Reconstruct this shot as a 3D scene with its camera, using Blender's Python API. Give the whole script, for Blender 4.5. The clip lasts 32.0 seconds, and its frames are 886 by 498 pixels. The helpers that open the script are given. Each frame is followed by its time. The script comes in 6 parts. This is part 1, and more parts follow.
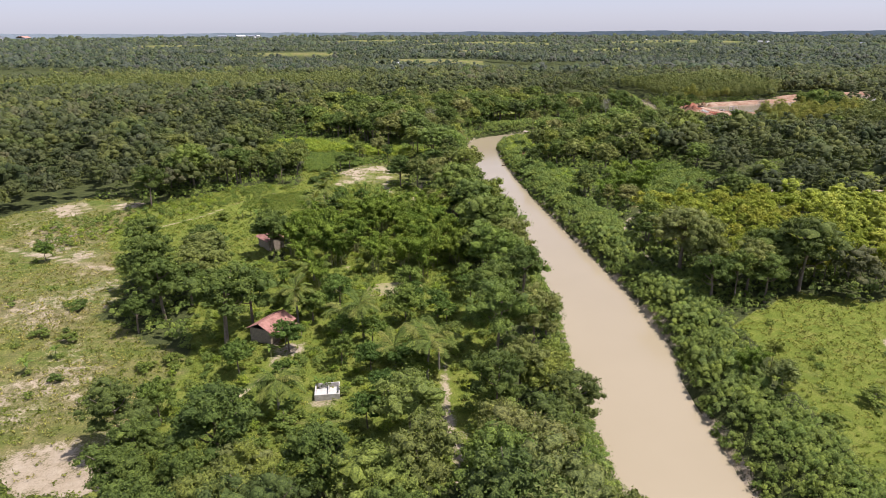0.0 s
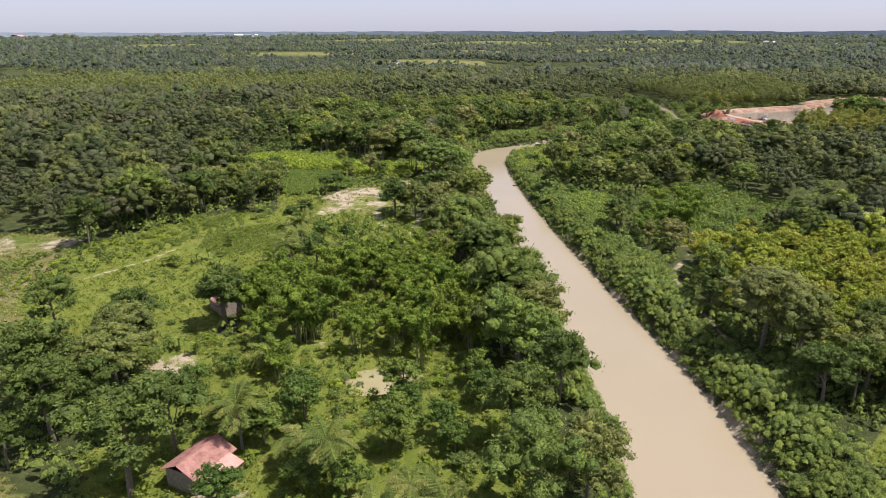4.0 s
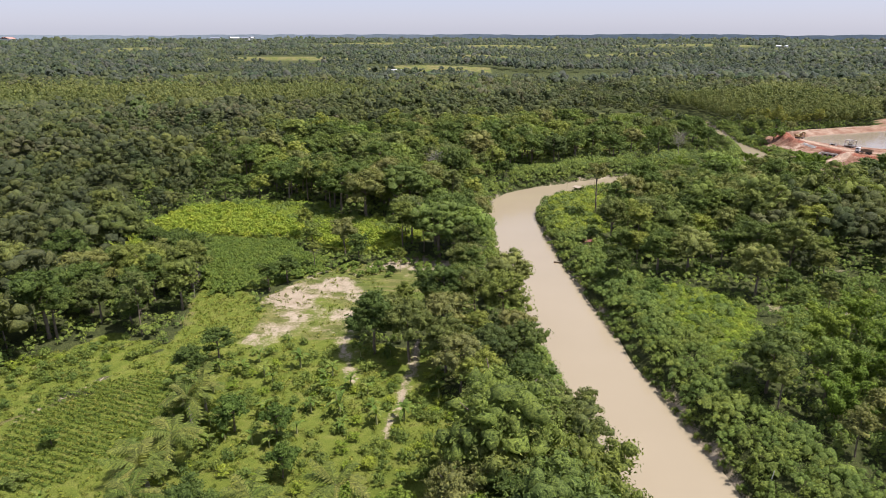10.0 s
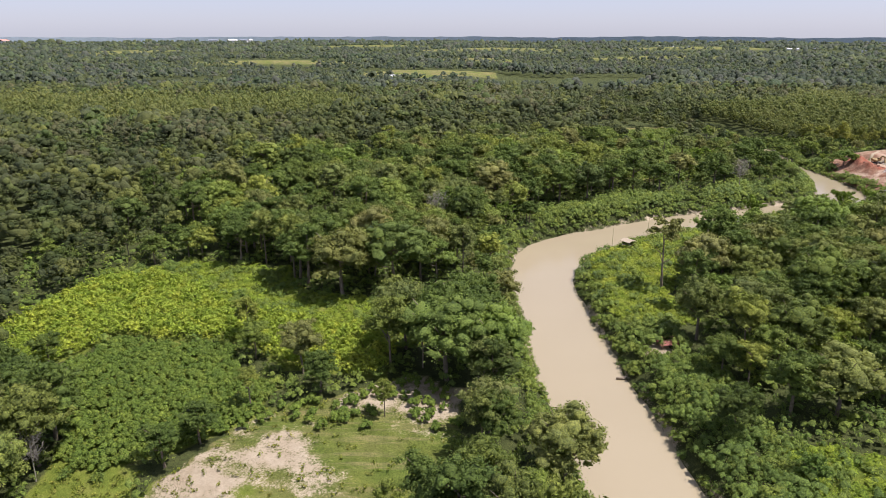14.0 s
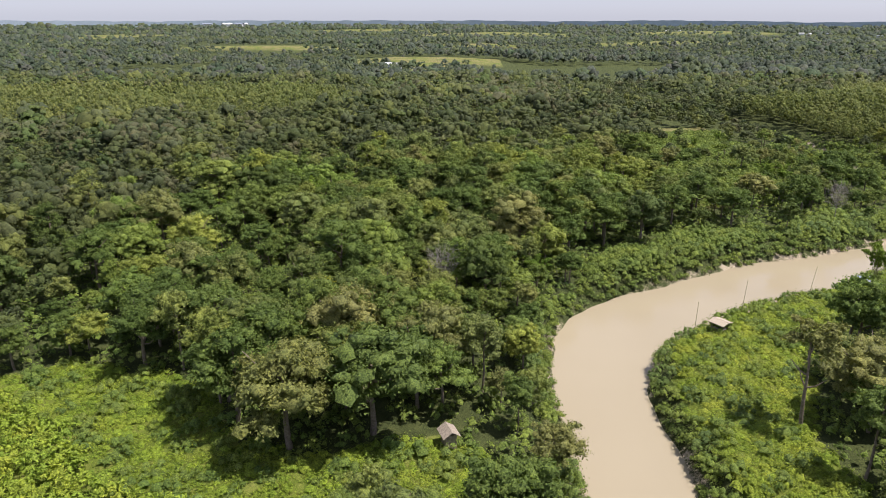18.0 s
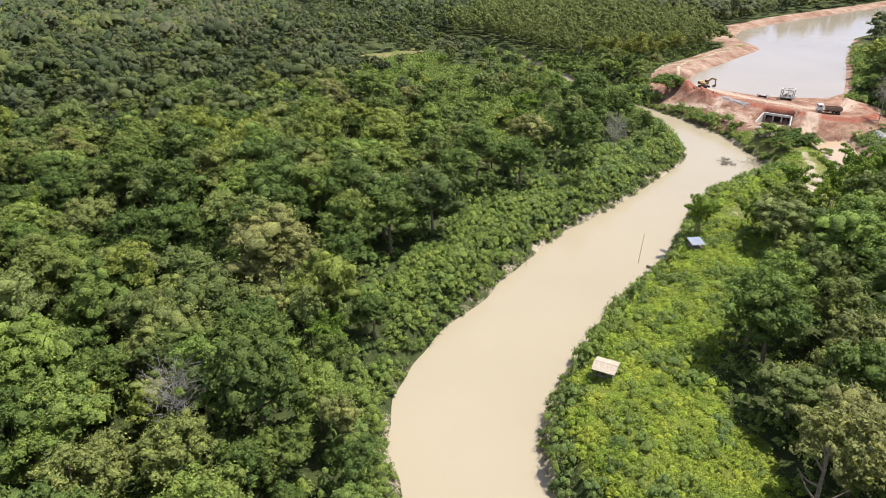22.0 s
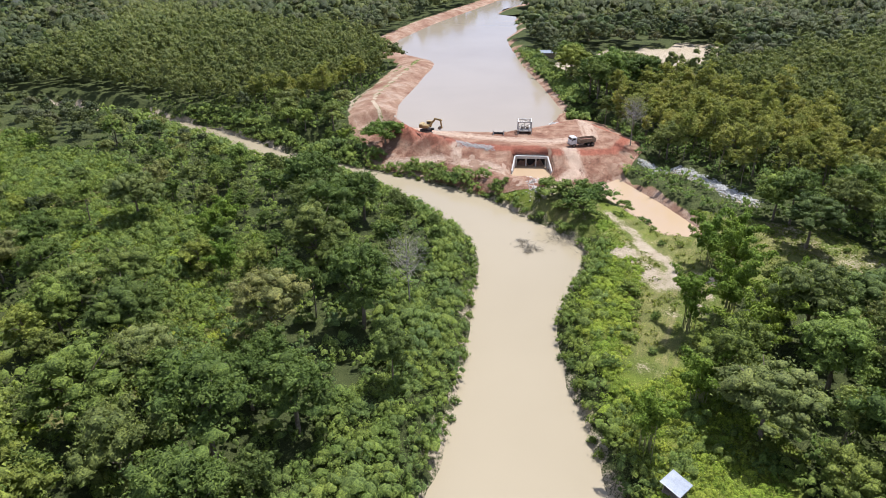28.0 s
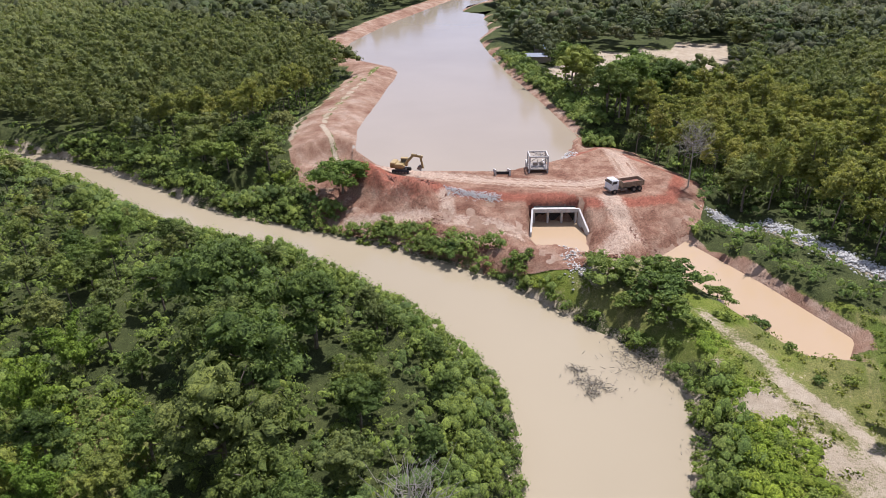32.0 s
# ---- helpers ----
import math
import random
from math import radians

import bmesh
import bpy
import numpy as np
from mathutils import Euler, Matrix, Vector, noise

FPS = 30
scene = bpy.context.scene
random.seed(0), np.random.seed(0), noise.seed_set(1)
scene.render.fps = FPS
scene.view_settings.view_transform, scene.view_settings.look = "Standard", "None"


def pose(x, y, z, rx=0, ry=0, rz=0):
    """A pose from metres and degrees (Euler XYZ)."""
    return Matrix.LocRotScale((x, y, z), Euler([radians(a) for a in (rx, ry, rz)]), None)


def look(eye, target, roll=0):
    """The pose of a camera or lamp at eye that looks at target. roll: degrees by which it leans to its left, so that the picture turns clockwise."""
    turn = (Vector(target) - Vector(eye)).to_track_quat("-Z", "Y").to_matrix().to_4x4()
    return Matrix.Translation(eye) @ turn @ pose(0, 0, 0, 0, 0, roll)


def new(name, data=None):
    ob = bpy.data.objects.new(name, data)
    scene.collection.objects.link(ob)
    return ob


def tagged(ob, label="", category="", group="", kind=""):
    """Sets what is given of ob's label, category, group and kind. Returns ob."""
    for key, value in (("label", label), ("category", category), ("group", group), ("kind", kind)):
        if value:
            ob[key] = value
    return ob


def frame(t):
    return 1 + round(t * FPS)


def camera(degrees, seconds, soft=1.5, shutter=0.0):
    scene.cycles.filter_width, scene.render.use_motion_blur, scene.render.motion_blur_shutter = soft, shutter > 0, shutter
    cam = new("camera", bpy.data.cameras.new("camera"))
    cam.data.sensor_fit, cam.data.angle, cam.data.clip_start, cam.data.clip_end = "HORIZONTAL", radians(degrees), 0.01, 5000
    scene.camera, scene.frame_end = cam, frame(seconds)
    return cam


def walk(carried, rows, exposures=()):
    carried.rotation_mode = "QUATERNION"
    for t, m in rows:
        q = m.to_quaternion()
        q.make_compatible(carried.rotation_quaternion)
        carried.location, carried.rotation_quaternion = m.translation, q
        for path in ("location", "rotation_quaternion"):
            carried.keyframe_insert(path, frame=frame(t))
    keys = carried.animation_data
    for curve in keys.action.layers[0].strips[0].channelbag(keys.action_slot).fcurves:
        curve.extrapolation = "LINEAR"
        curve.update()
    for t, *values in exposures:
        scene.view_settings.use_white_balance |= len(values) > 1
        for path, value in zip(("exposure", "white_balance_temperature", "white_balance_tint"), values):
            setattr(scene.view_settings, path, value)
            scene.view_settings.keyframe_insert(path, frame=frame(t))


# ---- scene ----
cam = camera(68.1, 32.0, soft=0.7)
METRES, EYE, TILT, LEAN, TURN = 480.0, 64.0, -18.6, 0.25, 0.0
ROWS = [
    (0.0, 0.0, 0.0, 0.0, 0.0, 0.0, 0.0),
    (0.5, -0.0002, 0.0063, 0.0022, -0.01, -0.01, -0.02),
    (1.0, -0.0004, 0.0145, 0.0049, -0.02, -0.03, -0.03),
    (1.5, -0.0005, 0.0242, 0.0081, -0.03, -0.05, -0.03),
    (2.0, -0.0007, 0.0349, 0.0117, -0.03, -0.06, -0.06),
    (2.5, -0.0011, 0.047, 0.0157, -0.03, -0.07, -0.07),
    (3.0, -0.0014, 0.06, 0.02, -0.04, -0.06, -0.09),
    (3.5, -0.0019, 0.0737, 0.0246, -0.05, -0.06, -0.1),
    (5.5, -0.0037, 0.1313, 0.0444, -0.09, -0.01, -0.06),
    (6.0, -0.0041, 0.1466, 0.0495, -0.09, 0.0, -0.07),
    (6.5, -0.0045, 0.162, 0.0546, -0.1, 0.02, -0.09),
    (7.0, -0.0049, 0.1775, 0.0598, -0.1, 0.03, -0.09),
    (7.5, -0.0053, 0.1933, 0.0649, -0.09, 0.06, -0.1),
    (8.0, -0.0058, 0.2092, 0.0702, -0.1, 0.08, -0.13),
    (8.5, -0.0064, 0.2251, 0.0754, -0.1, 0.1, -0.14),
    (9.0, -0.0069, 0.2412, 0.081, -0.1, 0.12, -0.15),
    (9.5, -0.0073, 0.2572, 0.0865, -0.09, 0.14, -0.17),
    (10.0, -0.0078, 0.2735, 0.0918, -0.11, 0.19, -0.19),
    (10.5, -0.0082, 0.2899, 0.0973, -0.1, 0.22, -0.2),
    (11.0, -0.0084, 0.3059, 0.1027, -0.08, 0.26, -0.2),
    (11.5, -0.0088, 0.3221, 0.1084, -0.07, 0.27, -0.19),
    (12.0, -0.0092, 0.3384, 0.1138, -0.07, 0.3, -0.22),
    (12.5, -0.0095, 0.3546, 0.1194, -0.05, 0.32, -0.2),
    (13.0, -0.0099, 0.3711, 0.1248, -0.06, 0.35, -0.24),
    (13.5, -0.0104, 0.3871, 0.1304, -0.05, 0.37, -0.22),
    (14.0, -0.0108, 0.4034, 0.1359, -0.05, 0.37, -0.24),
    (14.5, -0.0112, 0.4194, 0.1414, -0.04, 0.38, -0.23),
    (16.5, -0.0131, 0.483, 0.1628, -0.03, 0.44, -0.29),
    (17.0, -0.0135, 0.4986, 0.168, -0.15, 0.45, -0.24),
    (17.5, -0.014, 0.5142, 0.1732, -0.14, 0.39, -0.26),
    (18.0, -0.0144, 0.5297, 0.1783, -0.12, -0.9, -0.27),
    (18.5, -0.0148, 0.5452, 0.1833, -0.1, -2.24, -0.27),
    (19.0, -0.0152, 0.5607, 0.1885, -0.08, -4.1, -0.31),
    (19.5, -0.0156, 0.576, 0.1935, -0.05, -7.37, -0.33),
    (20.0, -0.0159, 0.5915, 0.199, -0.12, -8.18, -0.35),
    (20.5, -0.0161, 0.6066, 0.2042, -6.93, -8.27, 2.02),
    (21.0, -0.0164, 0.622, 0.2092, -14.34, -8.66, 4.57),
    (21.5, -0.0162, 0.6371, 0.2143, -20.75, -9.28, 6.71),
    (22.0, -0.0153, 0.6522, 0.2194, -26.47, -10.04, 8.52),
    (22.5, -0.0135, 0.6672, 0.2244, -31.96, -10.93, 10.19),
    (23.0, -0.0109, 0.6814, 0.2289, -36.23, -11.71, 11.38),
    (23.5, -0.0071, 0.6957, 0.2335, -39.69, -12.38, 12.29),
    (24.0, -0.0021, 0.7096, 0.238, -42.94, -13.09, 13.16),
    (24.5, 0.0038, 0.7233, 0.2423, -46.34, -13.87, 13.98),
    (25.0, 0.0106, 0.7363, 0.2466, -49.82, -14.74, 14.76),
    (25.5, 0.0183, 0.7492, 0.2507, -52.75, -15.48, 15.35),
    (27.5, 0.0569, 0.7952, 0.2662, -58.26, -16.99, 16.42),
    (28.0, 0.0684, 0.8053, 0.2697, -59.39, -17.33, 16.61),
    (28.5, 0.0802, 0.8153, 0.2729, -62.47, -18.2, 17.1),
    (29.0, 0.0925, 0.8252, 0.2763, -64.14, -18.7, 17.3),
    (29.5, 0.1055, 0.8344, 0.2794, -64.11, -18.71, 17.28),
    (30.0, 0.1183, 0.8434, 0.2813, -64.11, -18.69, 17.28),
    (30.5, 0.1308, 0.8523, 0.281, -64.09, -18.66, 17.26),
    (31.0, 0.1429, 0.8611, 0.2792, -64.07, -18.64, 17.24),
    (31.5, 0.1555, 0.8699, 0.2771, -64.05, -18.64, 17.21),
    (32.0, 0.1685, 0.8784, 0.2751, -64.01, -18.62, 17.18),
]
walk(cam, [(t, pose(0, 0, EYE, TILT, LEAN, TURN) @ pose(METRES * x, METRES * y, METRES * z, 90 + pitch, roll, yaw)) for t, x, y, z, yaw, pitch, roll in ROWS], exposures=((0.0, 0.5, 6230, 19), (15.0, 0.49, 6230, 18), (18.0, 0.52, 6220, 16), (19.0, 0.74, 6230, 14), (20.0, 0.78, 6230, 13), (25.0, 0.68, 5780, 11), (29.0, 0.58, 5780, 15), (32.0, 0.44, 5850, 19)))

# ---- world and sun ----
world = bpy.data.worlds.new("world")
scene.world = world
world.use_nodes = True
SUN_EL, SUN_AZ = 65.0, 98.0          # degrees above the horizon; degrees clockwise from +y
sky = world.node_tree.nodes.new("ShaderNodeTexSky")
sky.sky_type, sky.sun_disc = "NISHITA", False
sky.sun_elevation, sky.sun_rotation = radians(SUN_EL), radians(SUN_AZ)
sky.air_density, sky.dust_density, sky.ozone_density = 1.0, 0.6, 3.0
back = world.node_tree.nodes["Background"]
back.inputs["Strength"].default_value = 0.085
tint = world.node_tree.nodes.new("ShaderNodeMix")          # white hazy air
tint.data_type, tint.blend_type = "RGBA", "MULTIPLY"
tint.inputs[0].default_value, tint.inputs[7].default_value = 1.0, (1.13, 1.1, 1.42, 1)
world.node_tree.links.new(sky.outputs[0], tint.inputs[6])
veil = world.node_tree.nodes.new("ShaderNodeMix")          # even bright haze over the blue
veil.data_type = "RGBA"
veil.inputs[0].default_value, veil.inputs[7].default_value = 0.6, (5.15, 5.5, 5.95, 1)
world.node_tree.links.new(tint.outputs[2], veil.inputs[6])
world.node_tree.links.new(veil.outputs[2], back.inputs["Color"])
sun = new("sun", bpy.data.lights.new("sun", "SUN"))
sun.data.energy, sun.data.angle, sun.data.color = 5.0, radians(0.6), (1.0, 0.955, 0.88)
sun_from = Vector((math.sin(radians(SUN_AZ)) * math.cos(radians(SUN_EL)), math.cos(radians(SUN_AZ)) * math.cos(radians(SUN_EL)), math.sin(radians(SUN_EL))))
sun.matrix_world = look(sun_from * 300, (0, 0, 0))


# ---- materials ----
def node_mat(name, rough=0.8, spec=0.3):
    m = bpy.data.materials.new(name)
    m.use_nodes = True
    nt = m.node_tree
    b = nt.nodes["Principled BSDF"]
    b.inputs["Roughness"].default_value = rough
    b.inputs["Specular IOR Level"].default_value = spec
    return m, nt, b


def add(nt, kind, **sets):
    n = nt.nodes.new(kind)
    for k, v in sets.items():
        if k == "op":
            n.operation = v
        elif k == "blend":
            n.blend_type = v
        elif k == "dtype":
            n.data_type = v
        elif k == "attr":
            n.attribute_name = v
        else:
            n.inputs[k].default_value = v
    return n


def noise_of(nt, scale, detail=4.0, rough=0.6, coord=None):
    n = add(nt, "ShaderNodeTexNoise", Scale=scale, Detail=detail, Roughness=rough)
    if coord is not None:
        nt.links.new(coord, n.inputs["Vector"])
    return n.outputs["Fac"]


def ramp_of(nt, fac, *stops):
    r = nt.nodes.new("ShaderNodeValToRGB")
    el = r.color_ramp.elements
    while len(el) < len(stops):
        el.new(0.5)
    for e, (p, c) in zip(el, stops):
        e.position, e.color = p, (*c, 1)
    nt.links.new(fac, r.inputs["Fac"])
    return r.outputs["Color"]


def mix_of(nt, fac, a, b, blend="MIX"):
    n = nt.nodes.new("ShaderNodeMix")
    n.data_type, n.blend_type = "RGBA", blend
    for val, sock in ((fac, n.inputs[0]), (a, n.inputs[6]), (b, n.inputs[7])):
        if isinstance(val, bpy.types.NodeSocket):
            nt.links.new(val, sock)
        elif isinstance(val, (int, float)):
            sock.default_value = val
        else:
            sock.default_value = (*val, 1)
    return n.outputs[2]


def calc(nt, op, a, b=0.0, clamp=False):
    n = nt.nodes.new("ShaderNodeMath")
    n.operation, n.use_clamp = op, clamp
    for val, sock in ((a, n.inputs[0]), (b, n.inputs[1])):
        if isinstance(val, bpy.types.NodeSocket):
            nt.links.new(val, sock)
        else:
            sock.default_value = val
    return n.outputs[0]


def place_of(nt):
    return nt.nodes.new("ShaderNodeNewGeometry").outputs["Position"]


def bump_of(nt, b, height, strength=0.4, dist=0.1):
    n = add(nt, "ShaderNodeBump", Strength=strength, Distance=dist)
    nt.links.new(height, n.inputs["Height"])
    nt.links.new(n.outputs["Normal"], b.inputs["Normal"])


def leaf_mat(name, hues, shared, thin=0.26):
    """Foliage: hue by tree and by leaf spray. shared: many plants in one mesh, told apart by the attribute 'tree'."""
    m, nt, b = node_mat(name, 0.6, 0.12)
    geo = nt.nodes.new("ShaderNodeNewGeometry")
    if shared:
        tree = add(nt, "ShaderNodeAttribute", attr="tree").outputs["Fac"]
    else:
        tree = nt.nodes.new("ShaderNodeObjectInfo").outputs["Random"]
    by_tree = ramp_of(nt, tree, *[(i / (len(hues) - 1), h) for i, h in enumerate(hues)])
    by_leaf = ramp_of(nt, geo.outputs["Random Per Island"], (0.0, (0.82, 0.82, 0.8)), (0.6, (1, 1, 1)), (1.0, (1.22, 1.2, 1.05)))
    col = mix_of(nt, 1.0, by_tree, by_leaf, "MULTIPLY")
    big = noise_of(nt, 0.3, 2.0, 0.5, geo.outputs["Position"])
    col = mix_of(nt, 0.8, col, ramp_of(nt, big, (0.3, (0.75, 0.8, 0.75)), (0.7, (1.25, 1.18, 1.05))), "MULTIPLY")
    # leaflet mottling; its dark spots paint the shade of gaps between leaflets
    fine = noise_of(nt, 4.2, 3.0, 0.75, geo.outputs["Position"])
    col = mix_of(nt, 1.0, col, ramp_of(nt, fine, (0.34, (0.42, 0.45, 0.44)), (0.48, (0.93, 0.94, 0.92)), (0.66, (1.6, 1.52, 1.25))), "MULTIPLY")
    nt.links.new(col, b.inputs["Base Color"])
    bump_of(nt, b, fine, 0.9, 0.3)
    tr = nt.nodes.new("ShaderNodeBsdfTranslucent")
    nt.links.new(mix_of(nt, 1.0, col, (1.2, 1.25, 0.7), "MULTIPLY"), tr.inputs["Color"])
    mx = add(nt, "ShaderNodeMixShader", Fac=thin)
    nt.links.new(b.outputs[0], mx.inputs[1])
    nt.links.new(tr.outputs[0], mx.inputs[2])
    nt.links.new(mx.outputs[0], nt.nodes["Material Output"].inputs["Surface"])
    return m


def speckled(name, c1, c2, scale, rough=0.85, spec=0.2, bump=0.3, metal=0.0, dist=0.05):
    m, nt, b = node_mat(name, rough, spec)
    p = place_of(nt)
    f = noise_of(nt, scale, 6.0, 0.65, p)
    g = noise_of(nt, scale * 7, 3.0, 0.6, p)
    col = ramp_of(nt, f, (0.32, c1), (0.68, c2))
    col = mix_of(nt, 0.6, col, ramp_of(nt, g, (0.3, (0.75, 0.75, 0.75)), (0.7, (1.2, 1.2, 1.2))), "MULTIPLY")
    nt.links.new(col, b.inputs["Base Color"])
    b.inputs["Metallic"].default_value = metal
    bump_of(nt, b, g, bump, dist)
    return m


FOREST = ((0.08, 0.112, 0.032), (0.187, 0.244, 0.058), (0.196, 0.217, 0.073), (0.097, 0.135, 0.039), (0.26, 0.293, 0.066), (0.12, 0.149, 0.049), (0.17, 0.205, 0.073), (0.22, 0.218, 0.085), (0.173, 0.244, 0.058), (0.09, 0.123, 0.042))
TEAK_H = ((0.25, 0.305, 0.05), (0.3, 0.345, 0.058), (0.36, 0.37, 0.072))
EUCA_H = ((0.24, 0.265, 0.08), (0.28, 0.29, 0.09), (0.32, 0.31, 0.1))
BANANA_H = ((0.208, 0.299, 0.046), (0.268, 0.342, 0.051), (0.365, 0.375, 0.061))
SHRUB_H = ((0.105, 0.16, 0.046), (0.138, 0.196, 0.05), (0.175, 0.222, 0.052), (0.118, 0.17, 0.06))
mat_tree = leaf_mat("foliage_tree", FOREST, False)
# tree hues darkened: the coarse crowns' missing self-shadow is put into the colour
mat_wood_shaded = leaf_mat("foliage_woodland_shaded", [(r * 0.55, g * 0.545, b * 0.8) for r, g, b in FOREST], True)
mat_fruit = leaf_mat("foliage_fruit_tree", ((0.085, 0.142, 0.036), (0.11, 0.172, 0.04), (0.155, 0.21, 0.048)), False)
mat_lush = leaf_mat("foliage_bamboo", ((0.128, 0.198, 0.032), (0.158, 0.228, 0.036), (0.202, 0.258, 0.043)), False)
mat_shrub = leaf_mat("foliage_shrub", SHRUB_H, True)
# hues darkened for missing self-shadow and blued to paint in distance haze
mat_far_hazed = leaf_mat("foliage_distant_woodland_hazed", [(r * 0.46, g * 0.48, b * 1.1) for r, g, b in FOREST], True)
mat_pale = leaf_mat("foliage_pale_crown", ((0.18, 0.195, 0.065), (0.225, 0.23, 0.08)), False)
mat_yellow_leaf = leaf_mat("foliage_yellow_crown", ((0.36, 0.38, 0.05), (0.42, 0.4, 0.06)), False)
mat_dark = leaf_mat("foliage_dark_crown", ((0.088, 0.13, 0.036), (0.108, 0.155, 0.042), (0.13, 0.175, 0.046)), False)
mat_bush = leaf_mat("foliage_bush", SHRUB_H, False)
mat_vine = leaf_mat("foliage_creeper", ((0.15, 0.22, 0.03), (0.19, 0.255, 0.035), (0.25, 0.285, 0.043)), True)
mat_teak = leaf_mat("foliage_teak", TEAK_H, False)
mat_teakw = leaf_mat("foliage_teak_stand", TEAK_H, True)
mat_euca = leaf_mat("foliage_eucalyptus", EUCA_H, False, 0.42)
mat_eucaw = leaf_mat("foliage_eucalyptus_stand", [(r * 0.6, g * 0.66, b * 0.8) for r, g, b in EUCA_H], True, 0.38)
mat_palm = leaf_mat("foliage_palm", ((0.11, 0.155, 0.038), (0.145, 0.18, 0.045), (0.2, 0.21, 0.065)), False)
mat_banana = leaf_mat("foliage_banana", ((0.11, 0.18, 0.038), (0.15, 0.21, 0.045), (0.21, 0.24, 0.06)), False)
mat_bananaw = leaf_mat("foliage_banana_stand", BANANA_H, True)
mat_cassava = leaf_mat("foliage_cassava", ((0.1, 0.155, 0.033), (0.125, 0.182, 0.038), (0.16, 0.21, 0.044)), True)
mat_grass = leaf_mat("grass_blades", ((0.17, 0.225, 0.05), (0.24, 0.265, 0.065), (0.33, 0.3, 0.11), (0.4, 0.34, 0.17)), True)
mat_meadow = leaf_mat("meadow_blades", ((0.105, 0.152, 0.024), (0.148, 0.19, 0.03), (0.192, 0.21, 0.043), (0.25, 0.24, 0.074)), True)
mat_dead = leaf_mat("dry_brush", ((0.2, 0.17, 0.12), (0.28, 0.24, 0.18)), True, 0.1)
mat_bark = speckled("bark", (0.12, 0.09, 0.06), (0.26, 0.21, 0.16), 3.0)


def ground_material():
    m, nt, b = node_mat("ground", 0.95, 0.1)
    p = place_of(nt)
    at = add(nt, "ShaderNodeAttribute", attr="cover").outputs["Color"]
    sep = nt.nodes.new("ShaderNodeSeparateColor")
    nt.links.new(at, sep.inputs[0])
    n1, n2, n3 = noise_of(nt, 0.05, 5, 0.6, p), noise_of(nt, 0.35, 6, 0.7, p), noise_of(nt, 3.0, 5, 0.7, p)
    grass = ramp_of(nt, n1, (0.3, (0.095, 0.135, 0.025)), (0.45, (0.13, 0.15, 0.035)), (0.56, (0.18, 0.165, 0.065)), (0.7, (0.22, 0.18, 0.095)))
    mp = nt.nodes.new("ShaderNodeMapping")
    mp.inputs["Rotation"].default_value, mp.inputs["Scale"].default_value = (0, 0, radians(58)), (0.06, 0.5, 0.3)
    nt.links.new(p, mp.inputs["Vector"])
    streak = noise_of(nt, 1.0, 5, 0.7, mp.outputs["Vector"])
    grass = mix_of(nt, calc(nt, "MULTIPLY", calc(nt, "SUBTRACT", streak, 0.5), 4.0, True), grass, (0.27, 0.22, 0.115))
    grass = mix_of(nt, 0.9, grass, ramp_of(nt, n2, (0.3, (0.6, 0.66, 0.6)), (0.55, (1, 1, 1)), (0.75, (1.4, 1.25, 1.3))), "MULTIPLY")
    grass = mix_of(nt, 0.9, grass, ramp_of(nt, n3, (0.3, (0.6, 0.62, 0.6)), (0.7, (1.3, 1.28, 1.2))), "MULTIPLY")
    n4 = noise_of(nt, 9.0, 4, 0.75, p)
    grass = mix_of(nt, 1.0, grass, ramp_of(nt, n4, (0.35, (0.5, 0.55, 0.5)), (0.5, (1, 1, 1)), (0.65, (1.5, 1.45, 1.3))), "MULTIPLY")
    lush = ramp_of(nt, n2, (0.3, (0.092, 0.127, 0.02)), (0.5, (0.142, 0.172, 0.028)), (0.7, (0.192, 0.2, 0.048)))
    lush = mix_of(nt, 1.0, lush, ramp_of(nt, n4, (0.35, (0.6, 0.62, 0.6)), (0.5, (1, 1, 1)), (0.65, (1.35, 1.3, 1.2))), "MULTIPLY")
    fresh = calc(nt, "MULTIPLY", calc(nt, "SUBTRACT", calc(nt, "ADD", add(nt, "ShaderNodeAttribute", attr="fresh").outputs["Fac"], calc(nt, "MULTIPLY", calc(nt, "SUBTRACT", n1, 0.5), 1.6)), 0.3), 3.0, True)
    grass = mix_of(nt, fresh, grass, lush)
    # dark leaf litter, darkened further to paint shade into gaps between trees
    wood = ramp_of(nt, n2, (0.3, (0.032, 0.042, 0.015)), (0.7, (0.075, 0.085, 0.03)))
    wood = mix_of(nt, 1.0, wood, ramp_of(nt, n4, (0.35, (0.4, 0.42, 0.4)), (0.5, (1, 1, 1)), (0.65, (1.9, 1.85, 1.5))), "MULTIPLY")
    sand = ramp_of(nt, n2, (0.3, (0.31, 0.245, 0.16)), (0.7, (0.46, 0.38, 0.275)))
    sand = mix_of(nt, 0.6, sand, ramp_of(nt, n3, (0.3, (0.75, 0.75, 0.75)), (0.7, (1.15, 1.15, 1.15))), "MULTIPLY")
    red = ramp_of(nt, noise_of(nt, 0.14, 5, 0.65, p), (0.35, (0.2, 0.108, 0.07)), (0.5, (0.285, 0.182, 0.122)), (0.65, (0.37, 0.275, 0.2)))
    red = mix_of(nt, 0.7, red, ramp_of(nt, n2, (0.3, (0.75, 0.7, 0.68)), (0.7, (1.25, 1.25, 1.25))), "MULTIPLY")
    red = mix_of(nt, 0.6, red, ramp_of(nt, n3, (0.3, (0.7, 0.7, 0.7)), (0.7, (1.2, 1.2, 1.2))), "MULTIPLY")

